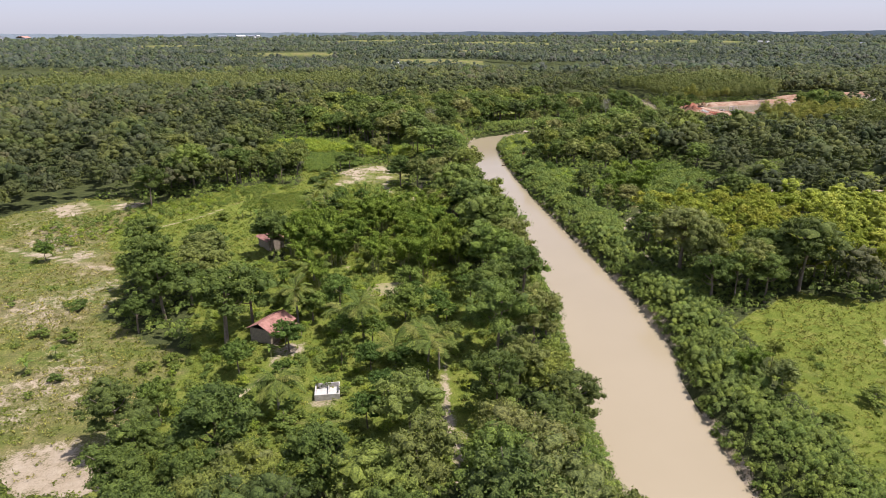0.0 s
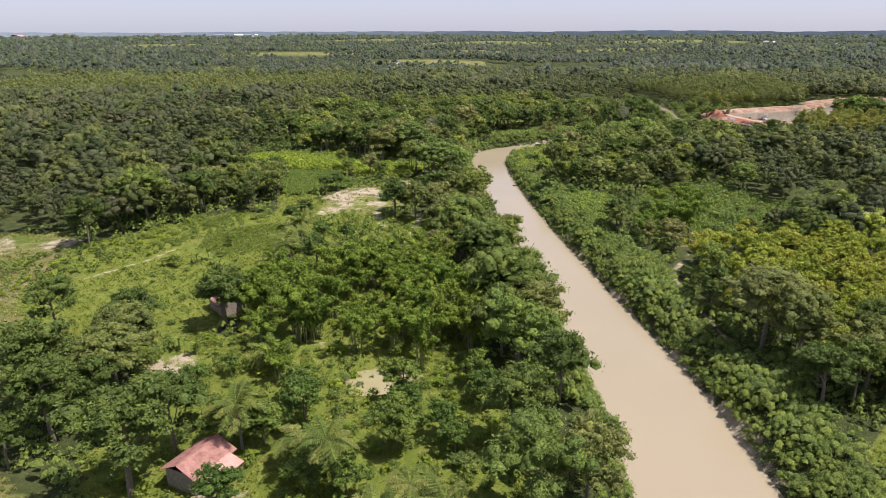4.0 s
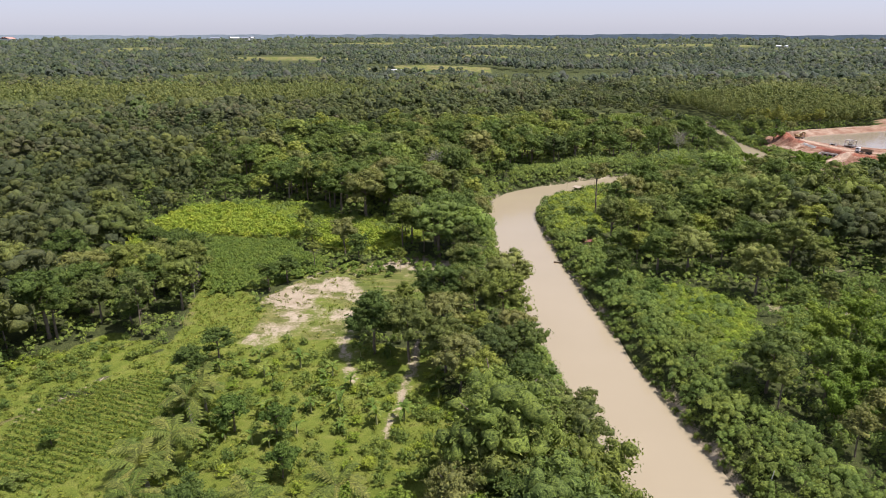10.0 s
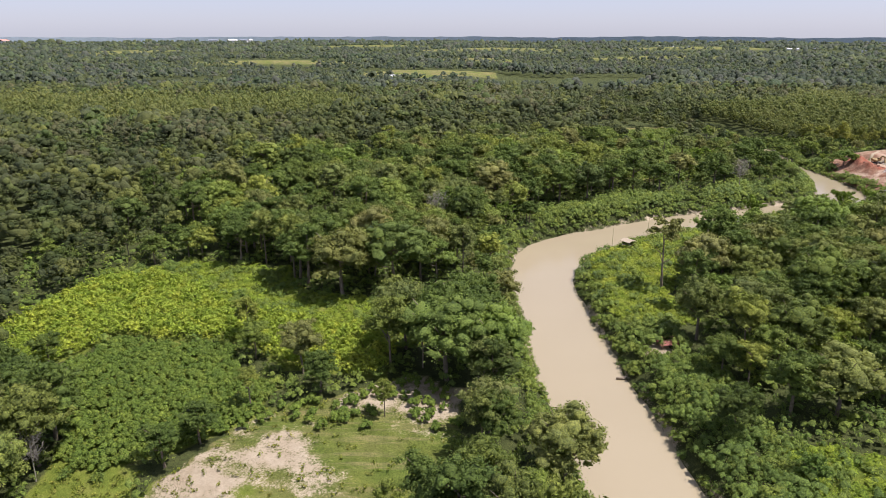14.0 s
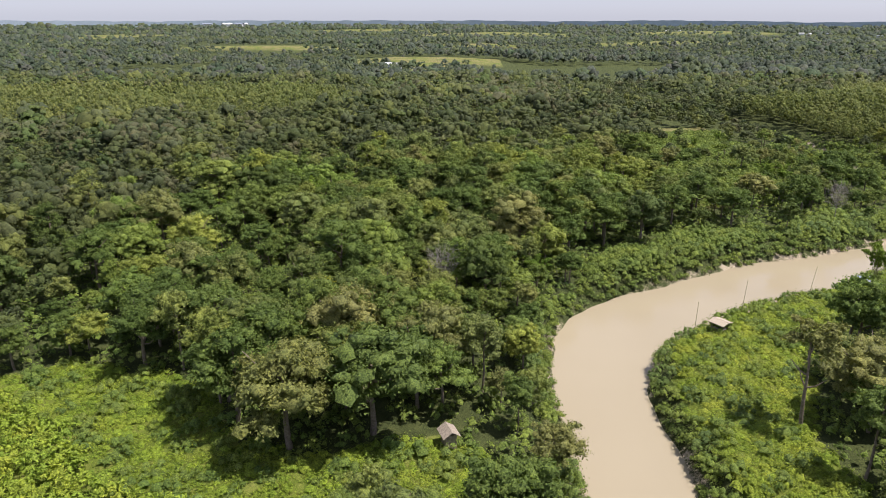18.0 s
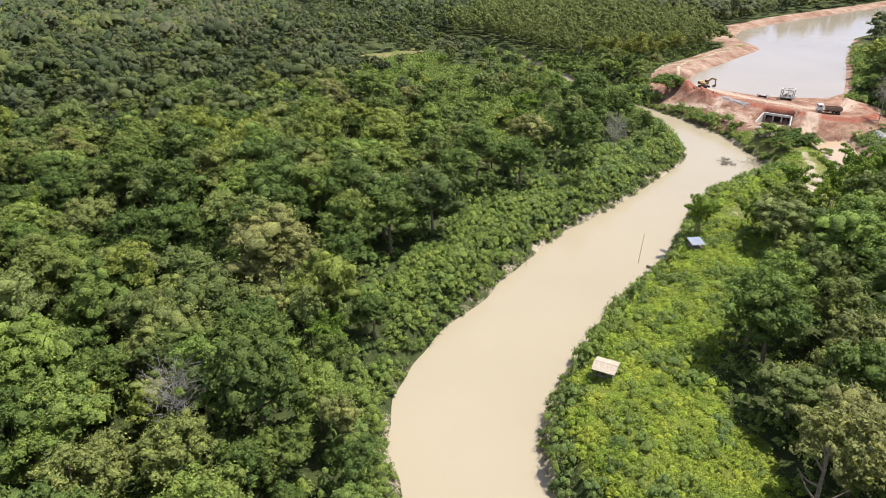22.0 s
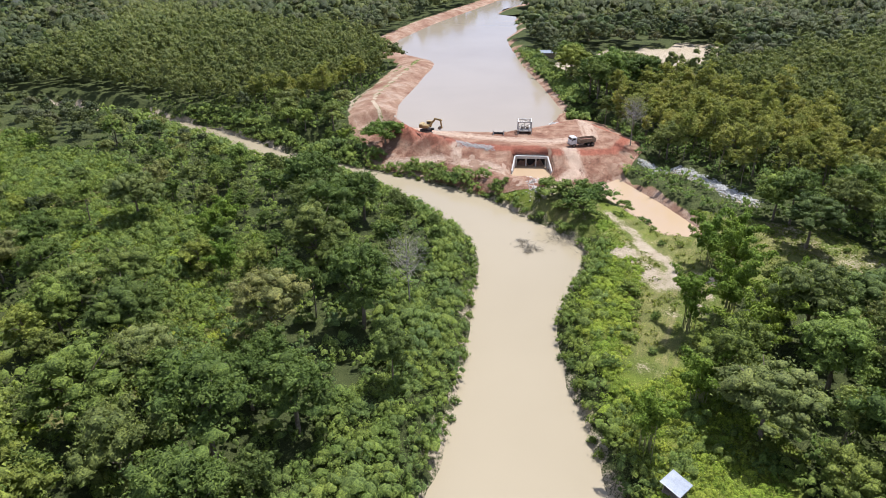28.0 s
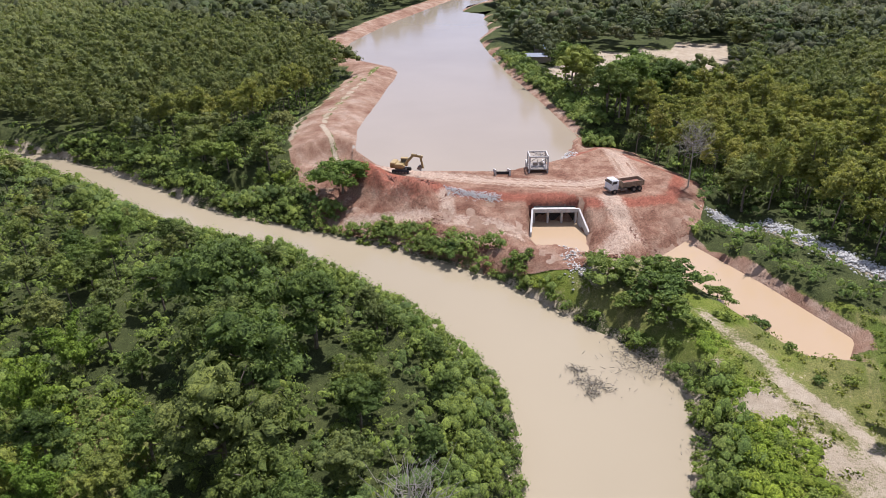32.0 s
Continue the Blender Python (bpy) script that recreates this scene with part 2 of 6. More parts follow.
    def edge(v):
        s = calc(nt, "ADD", v, calc(nt, "MULTIPLY", calc(nt, "SUBTRACT", calc(nt, "ADD", n2, n3), 1.0), 0.9))
        return calc(nt, "MULTIPLY", calc(nt, "SUBTRACT", s, 0.4), 5.0, True)
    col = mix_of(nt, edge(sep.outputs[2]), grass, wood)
    col = mix_of(nt, edge(sep.outputs[0]), col, sand)
    col = mix_of(nt, edge(sep.outputs[1]), col, red)
    nt.links.new(col, b.inputs["Base Color"])
    bump_of(nt, b, calc(nt, "ADD", n3, n4), 0.8, 0.25)
    return m


def water_material(name, c1, c2, scale=0.02, rough=0.14):
    m, nt, b = node_mat(name, rough, 0.5)
    b.inputs["IOR"].default_value = 1.33
    p = place_of(nt)
    col = ramp_of(nt, noise_of(nt, scale, 4, 0.55, p), (0.3, c1), (0.7, c2))
    nt.links.new(col, b.inputs["Base Color"])
    bump_of(nt, b, noise_of(nt, 1.2, 3, 0.5, p), 0.05, 0.1)
    return m


mat_ground = ground_material()
mat_river = water_material("muddy_river_water", (0.288, 0.238, 0.154), (0.318, 0.264, 0.174))
mat_lake = water_material("reservoir_water", (0.27, 0.22, 0.155), (0.31, 0.255, 0.182), 0.02, 0.13)
mat_pond = water_material("orange_pond_water", (0.36, 0.258, 0.15), (0.4, 0.29, 0.18))
mat_gpond = water_material("garden_pond_water", (0.24, 0.215, 0.1), (0.3, 0.26, 0.14), 0.15)

# ---- the plan ----
RNG = np.random.default_rng(7)
RIVER = np.array([(36, -400, 10), (36, 0, 10), (35, 80, 9.5), (35, 106, 10), (37, 130, 10.5), (36, 162, 9.5), (31, 214, 8.5), (26, 262, 8.5), (22.5, 309, 8.5),
                  (21.5, 345, 8), (22.5, 375, 8.5), (31, 396, 11), (58, 414, 10.5), (81, 425, 11.5), (109, 438, 7.5), (121, 444.5, 7), (135, 448, 8.5), (148, 452, 11),
                  (156, 463, 9), (163, 478, 8.5), (167, 495, 6.5), (168, 515, 5.6), (169, 540, 5.4), (176, 570, 4.8), (180, 605, 4.2), (176, 660, 3.5)], float)
LAKE = [(199, 507), (207, 487), (217, 478), (240, 480), (273, 501), (304, 522), (363, 557), (389, 562), (420, 575), (447, 588), (452, 603), (480, 612), (640, 600),
        (640, 650), (519, 632), (398, 617), (337, 604), (313, 589), (304, 576), (299, 562), (293, 556), (281, 551), (224, 531), (210, 523)]
POND = [(185, 450), (194, 447), (183, 434), (172, 423), (168, 424), (167, 428), (176, 438)]
INLET = [(179, 536), (190, 527), (194, 531), (183, 542)]
POND_B = [(-19, 149), (-17, 152), (-7, 154), (-5, 150), (-8, 145), (-17, 144)]
PLAT = [(190, 522), (192, 502), (191.5, 491), (193.8, 478.5), (198, 471), (197, 461), (205, 452), (217, 452), (229, 470), (219, 475), (205, 485), (198, 502), (197, 518)]
FIELD_A = [(-150, 20), (-150, 205), (-145, 215), (-131, 233), (-116, 237), (-103, 210), (-101, 188), (-87, 163), (-73, 143), (-76, 130), (-60, 119), (-48, 108), (-47, 94), (-43, 20)]
FIELD_B = [(-79, 174), (-110, 172), (-93, 198), (-82, 211), (-71, 231), (-50, 250), (-45, 221), (-46, 207), (-51, 194), (-63, 180)]
GARDEN = [(-46, 75), (-50, 110), (-60, 160), (-45, 165), (-20, 155), (0, 156), (10, 140), (12, 100), (8, 75)]
MIXED = [(-46, 222), (-44, 258), (-22, 258), (-4, 252), (-3, 226), (-2, 199), (-30, 196), (-50, 195)]
SCRUB = [(-110, 172), (-93, 198), (-82, 211), (-71, 231), (-60, 255), (-72, 260), (-100, 228), (-128, 195)]
GRASS2 = [(-68, 237), (-61, 252), (-57, 266), (-64, 286), (-54, 287), (-46, 280), (-42, 262), (-44, 250), (-50, 240)]
CLEAR_N = [(88, 582), (106, 586), (96, 553), (76, 532), (70, 545)]
CLEAR_R = [(105, 266), (117, 257), (127, 252), (180, 258), (200, 288), (160, 268), (120, 270)]
EUCA_W = [(-430, 600), (-120, 640), (-60, 700), (-100, 790), (-430, 800)]
MIDB = [(-106, 160), (-86, 160), (-72, 150), (-48, 160), (-44, 200), (-112, 198)]
BAMBOO = [(-43, 158), (-43, 196), (0, 201), (9, 168), (2, 152), (-25, 154)]
CLEAR_M = [(30, 466), (38, 482), (52, 500), (62, 498), (54, 482), (44, 464)]
CREEP_E = [(150, 440), (147, 431), (137, 426), (128, 425), (116, 431), (118, 440), (136, 446)]
TOE = [(158, 441), (176, 446), (200, 446), (197, 456), (173, 463), (160, 456)]
SANDY = [(-44, 275), (-46, 257), (-26, 258), (-8, 268), (-2, 306), (-12, 309), (-37, 297)]
CASSAVA = [(-78, 309), (-70, 324), (-49, 321), (-34, 305), (-40, 289), (-50, 283), (-61, 283)]
BANANA = [(-98, 312), (-95, 333), (-93, 353), (-77, 360), (-52, 341), (-16, 322), (-15, 309), (-31, 312), (-47, 322), (-70, 326), (-83, 309)]
BACKGRASS = [(-93, 353), (-92, 366), (-74, 374), (-46, 368), (-39, 351), (-27, 347), (-9, 350), (4, 346), (7, 334), (-10, 322), (-16, 320), (-52, 341), (-77, 360)]
MEADOW = [(58, 20), (61, 128), (85, 144), (150, 132), (150, 20)]
TEAK = [(61, 214), (59, 178), (66, 151), (89, 151), (110, 142), (185, 150), (185, 215), (120, 222)]
VINE = [(47, 291), (59, 288), (67, 277), (63, 262), (55, 250), (45, 250), (42, 263)]
EUCA_N = [(205, 547), (213, 558), (242, 554), (290, 577), (303, 600), (330, 640), (330, 800), (177, 690), (185, 610), (192, 577)]
EUCA_S = [(226, 456), (214, 436), (193, 420), (205, 394), (300, 340), (417, 372), (294, 450), (250, 464)]
SANDR = [(300, 506), (338, 510), (390, 472), (388, 448), (312, 446), (294, 480)]
GLADE = [(64, 222), (98, 225), (124, 262), (106, 290), (77, 286), (68, 262)]
CREEP_P = [(28, 334), (46, 334), (51, 354), (60, 375), (70, 396), (88, 408), (80, 414), (45, 404), (30, 382)]
EARTH = [(176, 512), (186, 524), (197, 520), (212, 480), (240, 482), (238, 464), (215, 446), (200, 446), (186, 452), (172, 462), (172, 477), (176, 495)]
LOW = [(60, 485), (95, 500), (80, 560), (90, 640), (140, 640), (135, 560), (118, 520), (118, 496), (104, 478), (84, 474)]
CLEAR_E = [(141, 428), (163, 440), (178, 428), (180, 398), (160, 380), (140, 388), (146, 402), (150, 410), (124, 414), (112, 417), (112, 424), (130, 428)]
PATHS = [([(-128, 179), (-114, 172), (-99, 165), (-86, 159)], 1.0), ([(-91, 194), (-81, 209), (-72, 228), (-64, 244)], 0.6), ([(76, 238), (66, 215), (56, 198), (55, 181), (56, 166), (58, 150)], 0.9),
         ([(168, 442), (164, 438.5), (160, 434), (154.5, 430), (151, 425.5), (147, 422), (142, 422), (140, 416)], 1.5), ([(158, 404), (146, 415)], 1.2), ([(-34, 119), (-31, 106), (-38, 93)], 1.0), ([(0, 110), (1, 88), (3, 70)], 0.9),
         ([(203, 523.5), (211, 533), (218, 539.5), (228, 545), (264, 556), (294, 566.5)], 1.5), ([(196, 529), (209, 542.5), (220, 550), (234, 553.5), (255, 557.5), (283, 567)], 0.7), ([(-8, 262), (-10, 240), (-13, 225)], 1.0), ([(-24, 258), (-20, 242)], 1.6),
         ([(75, 61), (80, 95), (90, 120)], 1.0), ([(110, 240), (140, 236), (175, 250)], 1.6), ([(120, 262), (150, 258)], 1.4), ([(207, 444), (203, 433), (196, 424), (188, 414)], 2.6), ([(194, 515), (196, 500), (200, 482), (204, 468), (212, 462), (230, 468)], 2.2), ([(178, 507), (183, 492), (184, 480)], 1.4), ([(198, 462), (190, 456), (184, 458)], 1.6)]
BARE = [(-128, 221, 11), (-112, 223, 8), (-99, 169, 7), (-56, 79, 11), (-13, 146, 5), (-30, 115, 4), (-50, 152, 5), (-36, 264, 6), (-24, 270, 5), (-40, 258, 5), (-8, 300, 4), (115, 421, 4.5), (142, 424, 5),
        (154, 407, 4), (145, 396, 4), (160, 402, 4), (136, 416, 4), (132, 420, 3), (45, 478, 4), (50, 488, 3), (24, 440, 2.5), (160, 262, 5), (178, 268, 5), (120, 255, 4), (72, 276, 3), (88, 272, 3), (100, 300, 3), (130, 252, 5), (-26, 160, 3), (150.5, 433, 3.2), (157, 438.5, 2.4), (147, 417, 4), (38.5, 322.5, 3.2), (-20, 96.5, 3.4)]


def smooth_line(pts, step):
    """A line through the points, rounded and evenly divided."""
    p = np.array(pts, float)
    q = np.vstack([2 * p[0] - p[1], p, 2 * p[-1] - p[-2]])
    out = []
    for i in range(1, len(q) - 2):
        n = max(2, int(np.linalg.norm(q[i + 1, :2] - q[i, :2]) / step))
        t = np.arange(n)[:, None] / n
        a, b, c, d = q[i - 1], q[i], q[i + 1], q[i + 2]
        out.append(0.5 * (2 * b + (c - a) * t + (2 * a - 5 * b + 4 * c - d) * t ** 2 + (3 * b - a - 3 * c + d) * t ** 3))
    out.append(p[-1:])
    return np.vstack(out)


RIVER_LINE = smooth_line(RIVER, 6.0)


def wobble(x, y, s, seed=0.0):
    """Cheap smooth noise in -1..1."""
    a, b = x / s + seed * 1.7, y / s - seed * 2.3
    return (np.sin(a * 1.3 + 1.7 * np.sin(b * 0.7 + seed)) + np.sin(b * 1.1 - 1.3 * np.sin(a * 0.9 + 2 * seed)) + np.sin((a + b) * 2.3 + seed) * 0.5 + np.sin((a - b) * 3.1) * 0.4) / 2.9


def river_gap(x, y):
    """Metres from the water's edge (inside: minus) and the side: +1 the right bank."""
    best, side = np.full(x.shape, 1e9), np.zeros(x.shape)
    for (ax, ay, aw), (bx, by, bw) in zip(RIVER_LINE[:-1], RIVER_LINE[1:]):
        ux, uy = bx - ax, by - ay
        t = np.clip(((x - ax) * ux + (y - ay) * uy) / (ux * ux + uy * uy), 0, 1)
        dx, dy = x - ax - t * ux, y - ay - t * uy
        d = np.hypot(dx, dy) - (aw + t * (bw - aw))
        near = d < best
        best = np.where(near, d, best)
        side = np.where(near, np.sign(ux * -dy + uy * dx), side)
    return best, side


def line_gap(x, y, pts):
    best = np.full(x.shape, 1e9)
    for (ax, ay), (bx, by) in zip(pts[:-1], pts[1:]):
        ux, uy = bx - ax, by - ay
        t = np.clip(((x - ax) * ux + (y - ay) * uy) / (ux * ux + uy * uy), 0, 1)
        best = np.minimum(best, np.hypot(x - ax - t * ux, y - ay - t * uy))
    return best


def inside(x, y, poly):
    r = np.zeros(x.shape, bool)
    for (ax, ay), (bx, by) in zip(poly, poly[1:] + poly[:1]):
        hit = (ay > y) != (by > y)
        r ^= hit & (x < (bx - ax) * (y - ay) / ((by - ay) or 1e-9) + ax)
    return r


def area_gap(x, y, poly):
    """Metres from an area's edge, minus inside."""
    d = line_gap(x, y, poly + poly[:1])
    return np.where(inside(x, y, poly), -d, d)


def rise(v, a, b):
    t = np.clip((v - a) / (b - a), 0, 1)
    return t * t * (3 - 2 * t)


LAKE_Z = 4.5
RISES = [(-30, 1120, 150, 130, 11), (-330, 1500, 260, 140, 12), (520, 1750, 240, 170, 13), (180, 2350, 330, 220, 16), (-850, 2050, 330, 180, 16), (70, 1620, 150, 110, 11), (900, 2600, 400, 200, 18), (-300, 3100, 420, 260, 18)]
BASIN = [(192.9, 475.2), (196.7, 467.0), (190, 463.5), (184, 462), (181, 468), (185.5, 472.6)]


def ground_z(x, y):
    x, y = np.asarray(x, float), np.asarray(y, float)
    gap, side = river_gap(x, y)
    base = np.where(side > 0, 4.0, 5.0)
    base = base * rise(np.abs(gap), 0, 30) + 4.3 * (1 - rise(np.abs(gap), 0, 30))
    base = base + 0.5 * wobble(x, y, 28) + 0.2 * wobble(x, y, 7, 3.0)
    far = np.hypot(x - 40, y - 300)
    base = base + rise(far, 600, 2500) * 4 * wobble(x, y, 420, 1.0)
    for hx, hy, hw, hd, hh in RISES:
        base = base + hh * np.exp(-1.2 * (((x - hx) / hw) ** 2 + ((y - hy) / hd) ** 2))
    # reservoir banks, dam and ponds
    lk = area_gap(x, y, LAKE)
    bank = 6.3 + 0.2 * wobble(x, y, 6, 5)
    base = np.where(lk < 24, bank + (base - bank) * rise(lk, 11, 24), base)
    base = np.where(lk < 9, 2.5 + (bank - 2.5) * rise(lk, -6, 9), base)
    pl = area_gap(x, y, PLAT)
    dam = 6.2 - 5.2 * np.clip(pl / 17, 0, 1) ** 0.9 + 0.25 * wobble(x, y, 3, 2) * rise(pl, 0, 4)
    base = np.where((pl < 18) & (lk > 3), np.where(base > dam, np.maximum(dam, np.minimum(base, 1.2 + 4 * rise(pl, 12, 22))), dam), base)
    base = np.where(pl < 0, 6.2 + 0.06 * wobble(x, y, 2, 2), base)
    for poly, floor, depth in ((POND, 0.0, 5), (POND_B, 2.8, 3), (INLET, -1.0, 4), (BASIN, 0.9, 1.2)):
        g = area_gap(x, y, poly)
        base = np.where(g < depth, floor + (base - floor) * rise(g, -1.5 if poly is not BASIN else -0.3, depth), base)
    # the river bed and its banks
    wet = -1.5 + (base + 1.5) * rise(gap + 0.8 * wobble(x, y, 5, 4), -3.0, 7.0)
    return np.where(gap < 7.5, np.minimum(wet, base), base)


WATER, FOREST_C, BANK, OPEN, SAND, CASS, BANA, TEAK_C, EUCA_C, WORKS, YARD, CREEPER, LAWN, LOWWOOD = range(14)


def land(x, y):
    """What grows at a place."""
    x, y = np.asarray(x, float), np.asarray(y, float)
    jx, jy = x + 2.5 * wobble(x, y, 6, 2), y + 2.5 * wobble(x, y, 6, 9)
    c = np.full(x.shape, FOREST_C)
    for poly, code in ((MIDB, LAWN), (BAMBOO, YARD), (FIELD_A, OPEN), (FIELD_B, OPEN), (GARDEN, YARD), (MIXED, YARD), (SCRUB, YARD), (GRASS2, OPEN), (CLEAR_M, LAWN), (CLEAR_N, LAWN), (CLEAR_R, LAWN), (TOE, LAWN), (EUCA_W, EUCA_C), (SANDY, SAND), (CASSAVA, CASS), (BACKGRASS, CREEPER), (BANANA, BANA),
                       (MEADOW, LAWN), (GLADE, LOWWOOD), (LOW, LOWWOOD), (CLEAR_E, LAWN), (TEAK, TEAK_C), (VINE, CREEPER), (EUCA_N, EUCA_C), (EUCA_S, EUCA_C), (CREEP_E, CREEPER), (CREEP_P, CREEPER), (SANDR, SAND)):
        c = np.where(inside(jx, jy, poly), code, c)
    for hx, hy, hw, hd, hh in RISES:
        c = np.where(((x - hx) / hw) ** 2 + ((y - hy) / hd) ** 2 < 0.5 + 0.2 * wobble(x, y, 70, hx), OPEN, c)
    gap, side = river_gap(x, y)
    right = side > 0
    c = np.where(right & (gap < 13 + 3 * wobble(x, y, 15, 1)) & (y < 335), BANK, c)
    c = np.where(right & (gap < 21) & (y >= 335) & (x < 140) & ((c == FOREST_C) | (gap < 12)), CREEPER, c)
    c = np.where(right & (gap < np.where(x > 158, 1.6, 4)) & (y >= 335), BANK, c)
    c = np.where(~right & (gap < 16 + 5 * wobble(x, y, 13, 1)) & (y > 395) & (x > 25) & (x < 118), BANK, c)
    c = np.where(~right & (gap < 3) & (y > 385), BANK, c)
    c = np.where(right & (x > 105) & (x < 172) & (y < 470) & (gap < 24) & (c == FOREST_C), np.where(gap < 13, CREEPER, LAWN), c)
    lk = area_gap(x, y, LAKE)
    south = line_gap(x, y, [(240, 480), (273, 501), (304, 522), (363, 557), (389, 562), (447, 588), (480, 612)])
    c = np.where((lk > 0) & (south < 11), BANK, c)
    c = np.where((lk < np.where((x < 300) & (y > 515), 17.5, 12)) & ((south > 13) | (lk < 4 + 1.5 * wobble(x, y, 9, 4))), WORKS, c)
    c = np.where(inside(x, y, EARTH) | (area_gap(x, y, PLAT) < 3), WORKS, c)
    c = np.where((area_gap(x, y, POND) < 3), WORKS, c)
    c = np.where((gap < -0.3) | (lk < 0), WATER, c)
    return c


# ---- mesh helpers ----
def np_mesh(name, verts, faces, material, smooth=False, **attrs):
    me = bpy.data.meshes.new(name)
    faces = np.asarray(faces, np.int32)
    n, k = faces.shape
    me.vertices.add(len(verts))
    me.vertices.foreach_set("co", np.ascontiguousarray(verts, np.float32).ravel())
    me.loops.add(n * k)
    me.loops.foreach_set("vertex_index", faces.ravel())
    me.polygons.add(n)
    me.polygons.foreach_set("loop_start", np.arange(0, n * k, k, dtype=np.int32))
    if smooth:
        me.polygons.foreach_set("use_smooth", np.ones(n, bool))
    for key, val in attrs.items():
        val = np.asarray(val, np.float32)
        if val.ndim == 1:
            me.attributes.new(key, "FLOAT", "POINT").data.foreach_set("value", val)
        else:
            me.attributes.new(key, "FLOAT_COLOR", "POINT").data.foreach_set("color", np.hstack([val, np.ones((len(val), 1), np.float32)]).ravel())
    me.update(calc_edges=True)
    me.materials.append(material)
    return me


def unit(v):
    return v / np.maximum(np.linalg.norm(v, axis=1, keepdims=True), 1e-9)


def leaf_tris(c, n, s, rng):
    t = unit(np.cross(n, rng.normal(size=n.shape)))
    b = np.cross(n, t)
    s = s[:, None]
    v = np.stack([c - t * s * 0.6 + b * s * 0.5, c - t * s * 0.5 - b * s * 0.55, c + t * s * 0.9], 1).reshape(-1, 3)
    return v, np.arange(len(v)).reshape(-1, 3)


def dome(rng, n, low=-0.25):
    """Directions, more upward than down."""
    z = rng.uniform(low, 1, n)
    a = rng.uniform(0, 2 * np.pi, n)
    r = np.sqrt(1 - z * z)
    return np.stack([r * np.cos(a), r * np.sin(a), z], 1)


def ball(sub, low):
    """A round of triangles with its underside left open."""
    bm = bmesh.new()
    bmesh.ops.create_icosphere(bm, subdivisions=sub, radius=1.0)
    bmesh.ops.delete(bm, geom=[f for f in bm.faces if f.calc_center_median().z < low], context="FACES")
    loose = [v for v in bm.verts if not v.link_faces]
    bmesh.ops.delete(bm, geom=loose, context="VERTS")
    bm.verts.index_update()
    v = np.array([w.co for w in bm.verts])
    f = np.array([[w.index for w in q.verts] for q in bm.faces])
    bm.free()
    return v, f


OCTA = (np.array([(1, 0, 0), (-0.5, 0.87, 0), (-0.5, -0.87, 0), (0.3, 0.5, 0.8), (-0.6, 0, 0.8), (0.3, -0.5, 0.8), (0.7, 0.9, -0.7), (-1.1, 0, -0.7), (0.7, -0.9, -0.7)], float),
        np.array([(3, 4, 5), (0, 3, 5), (1, 4, 3), (2, 5, 4), (0, 6, 3), (6, 1, 3), (1, 7, 4), (7, 2, 4), (2, 8, 5), (8, 0, 5)]))
BALLS = (ball(1, -0.3), ball(2, -0.45), OCTA)


def clumps_of(c, r, rng, fine, rough=0.32):
    """Uneven rounds of foliage: centres, three half-widths each."""
    V, F = BALLS[fine]
    n, m = len(c), len(V)
    a = rng.uniform(0, 2 * np.pi, n)
    co, si = np.cos(a)[:, None], np.sin(a)[:, None]
    v = np.stack([V[:, 0] * co - V[:, 1] * si, V[:, 0] * si + V[:, 1] * co, np.tile(V[:, 2], (n, 1))], -1)
    v = v * (r * rng.uniform(0.68, 1.36, (n, 3)))[:, None] * (1 + rough * np.clip(rng.normal(size=(n, m, 1)), -1.6, 1.6)) + c[:, None]
    return v.reshape(-1, 3), (F[None] + m * np.arange(n)[:, None, None]).reshape(-1, 3)


def spread_dirs(rng, n, low):
    """Evenly spread directions from straight up down to the height low."""
    i = np.arange(n)
    z = 1 - (i + 0.5) / n * (1 - low)
    z = np.clip(z + rng.normal(0, 0.06, n), -0.95, 0.99)
    a = i * 2.39996 + rng.uniform(0, 6.28) + rng.normal(0, 0.25, n)
    r = np.sqrt(1 - z * z)
    return np.stack([r * np.cos(a), r * np.sin(a), z], 1)


def crown_shape(rng, R, low, top, boughs, clumps, per, size, core=1.0, bough=0.43):
    """A crown of boughs, each a heap of leafy clumps, with loose leaf sprays over them."""
    mid, half = (low + top) / 2, (top - low) / 2
    bc = spread_dirs(rng, boughs, -0.45) * np.array([R, R, half]) * rng.uniform(0.48, 0.74, (boughs, 1)) + [0, 0, mid]
    br = R * bough * rng.uniform(0.75, 1.25, boughs)
    e = np.concatenate([spread_dirs(rng, clumps, -0.25) for _ in range(boughs)])
    k = np.repeat(np.arange(boughs), clumps)
    cc = bc[k] + e * (br[k] * rng.uniform(0.55, 1.02, len(k)))[:, None] * [1, 1, 0.72]
    cr = br[k] * 0.44 * rng.uniform(0.55, 1.4, len(k))
    flat = np.array([1, 1, 0.68])
    parts = [clumps_of(bc, br[:, None] * flat * 0.58 * core, rng, 0), clumps_of(cc, cr[:, None] * flat * 0.67 * core, rng, 0)]
    j = np.repeat(np.arange(len(cc)), int(per * 1.55))
    d = dome(rng, len(j), -0.3)
    c = cc[j] + d * (cr[j] * rng.uniform(0.55, 1.45, len(j)))[:, None] * flat
    n = unit(d + rng.normal(0, 0.55, d.shape) + [0, 0, 0.35])
    parts.append(leaf_tris(c, n, 1.3 * size * rng.uniform(0.6, 1.4, len(c)), rng))
    return join(parts)


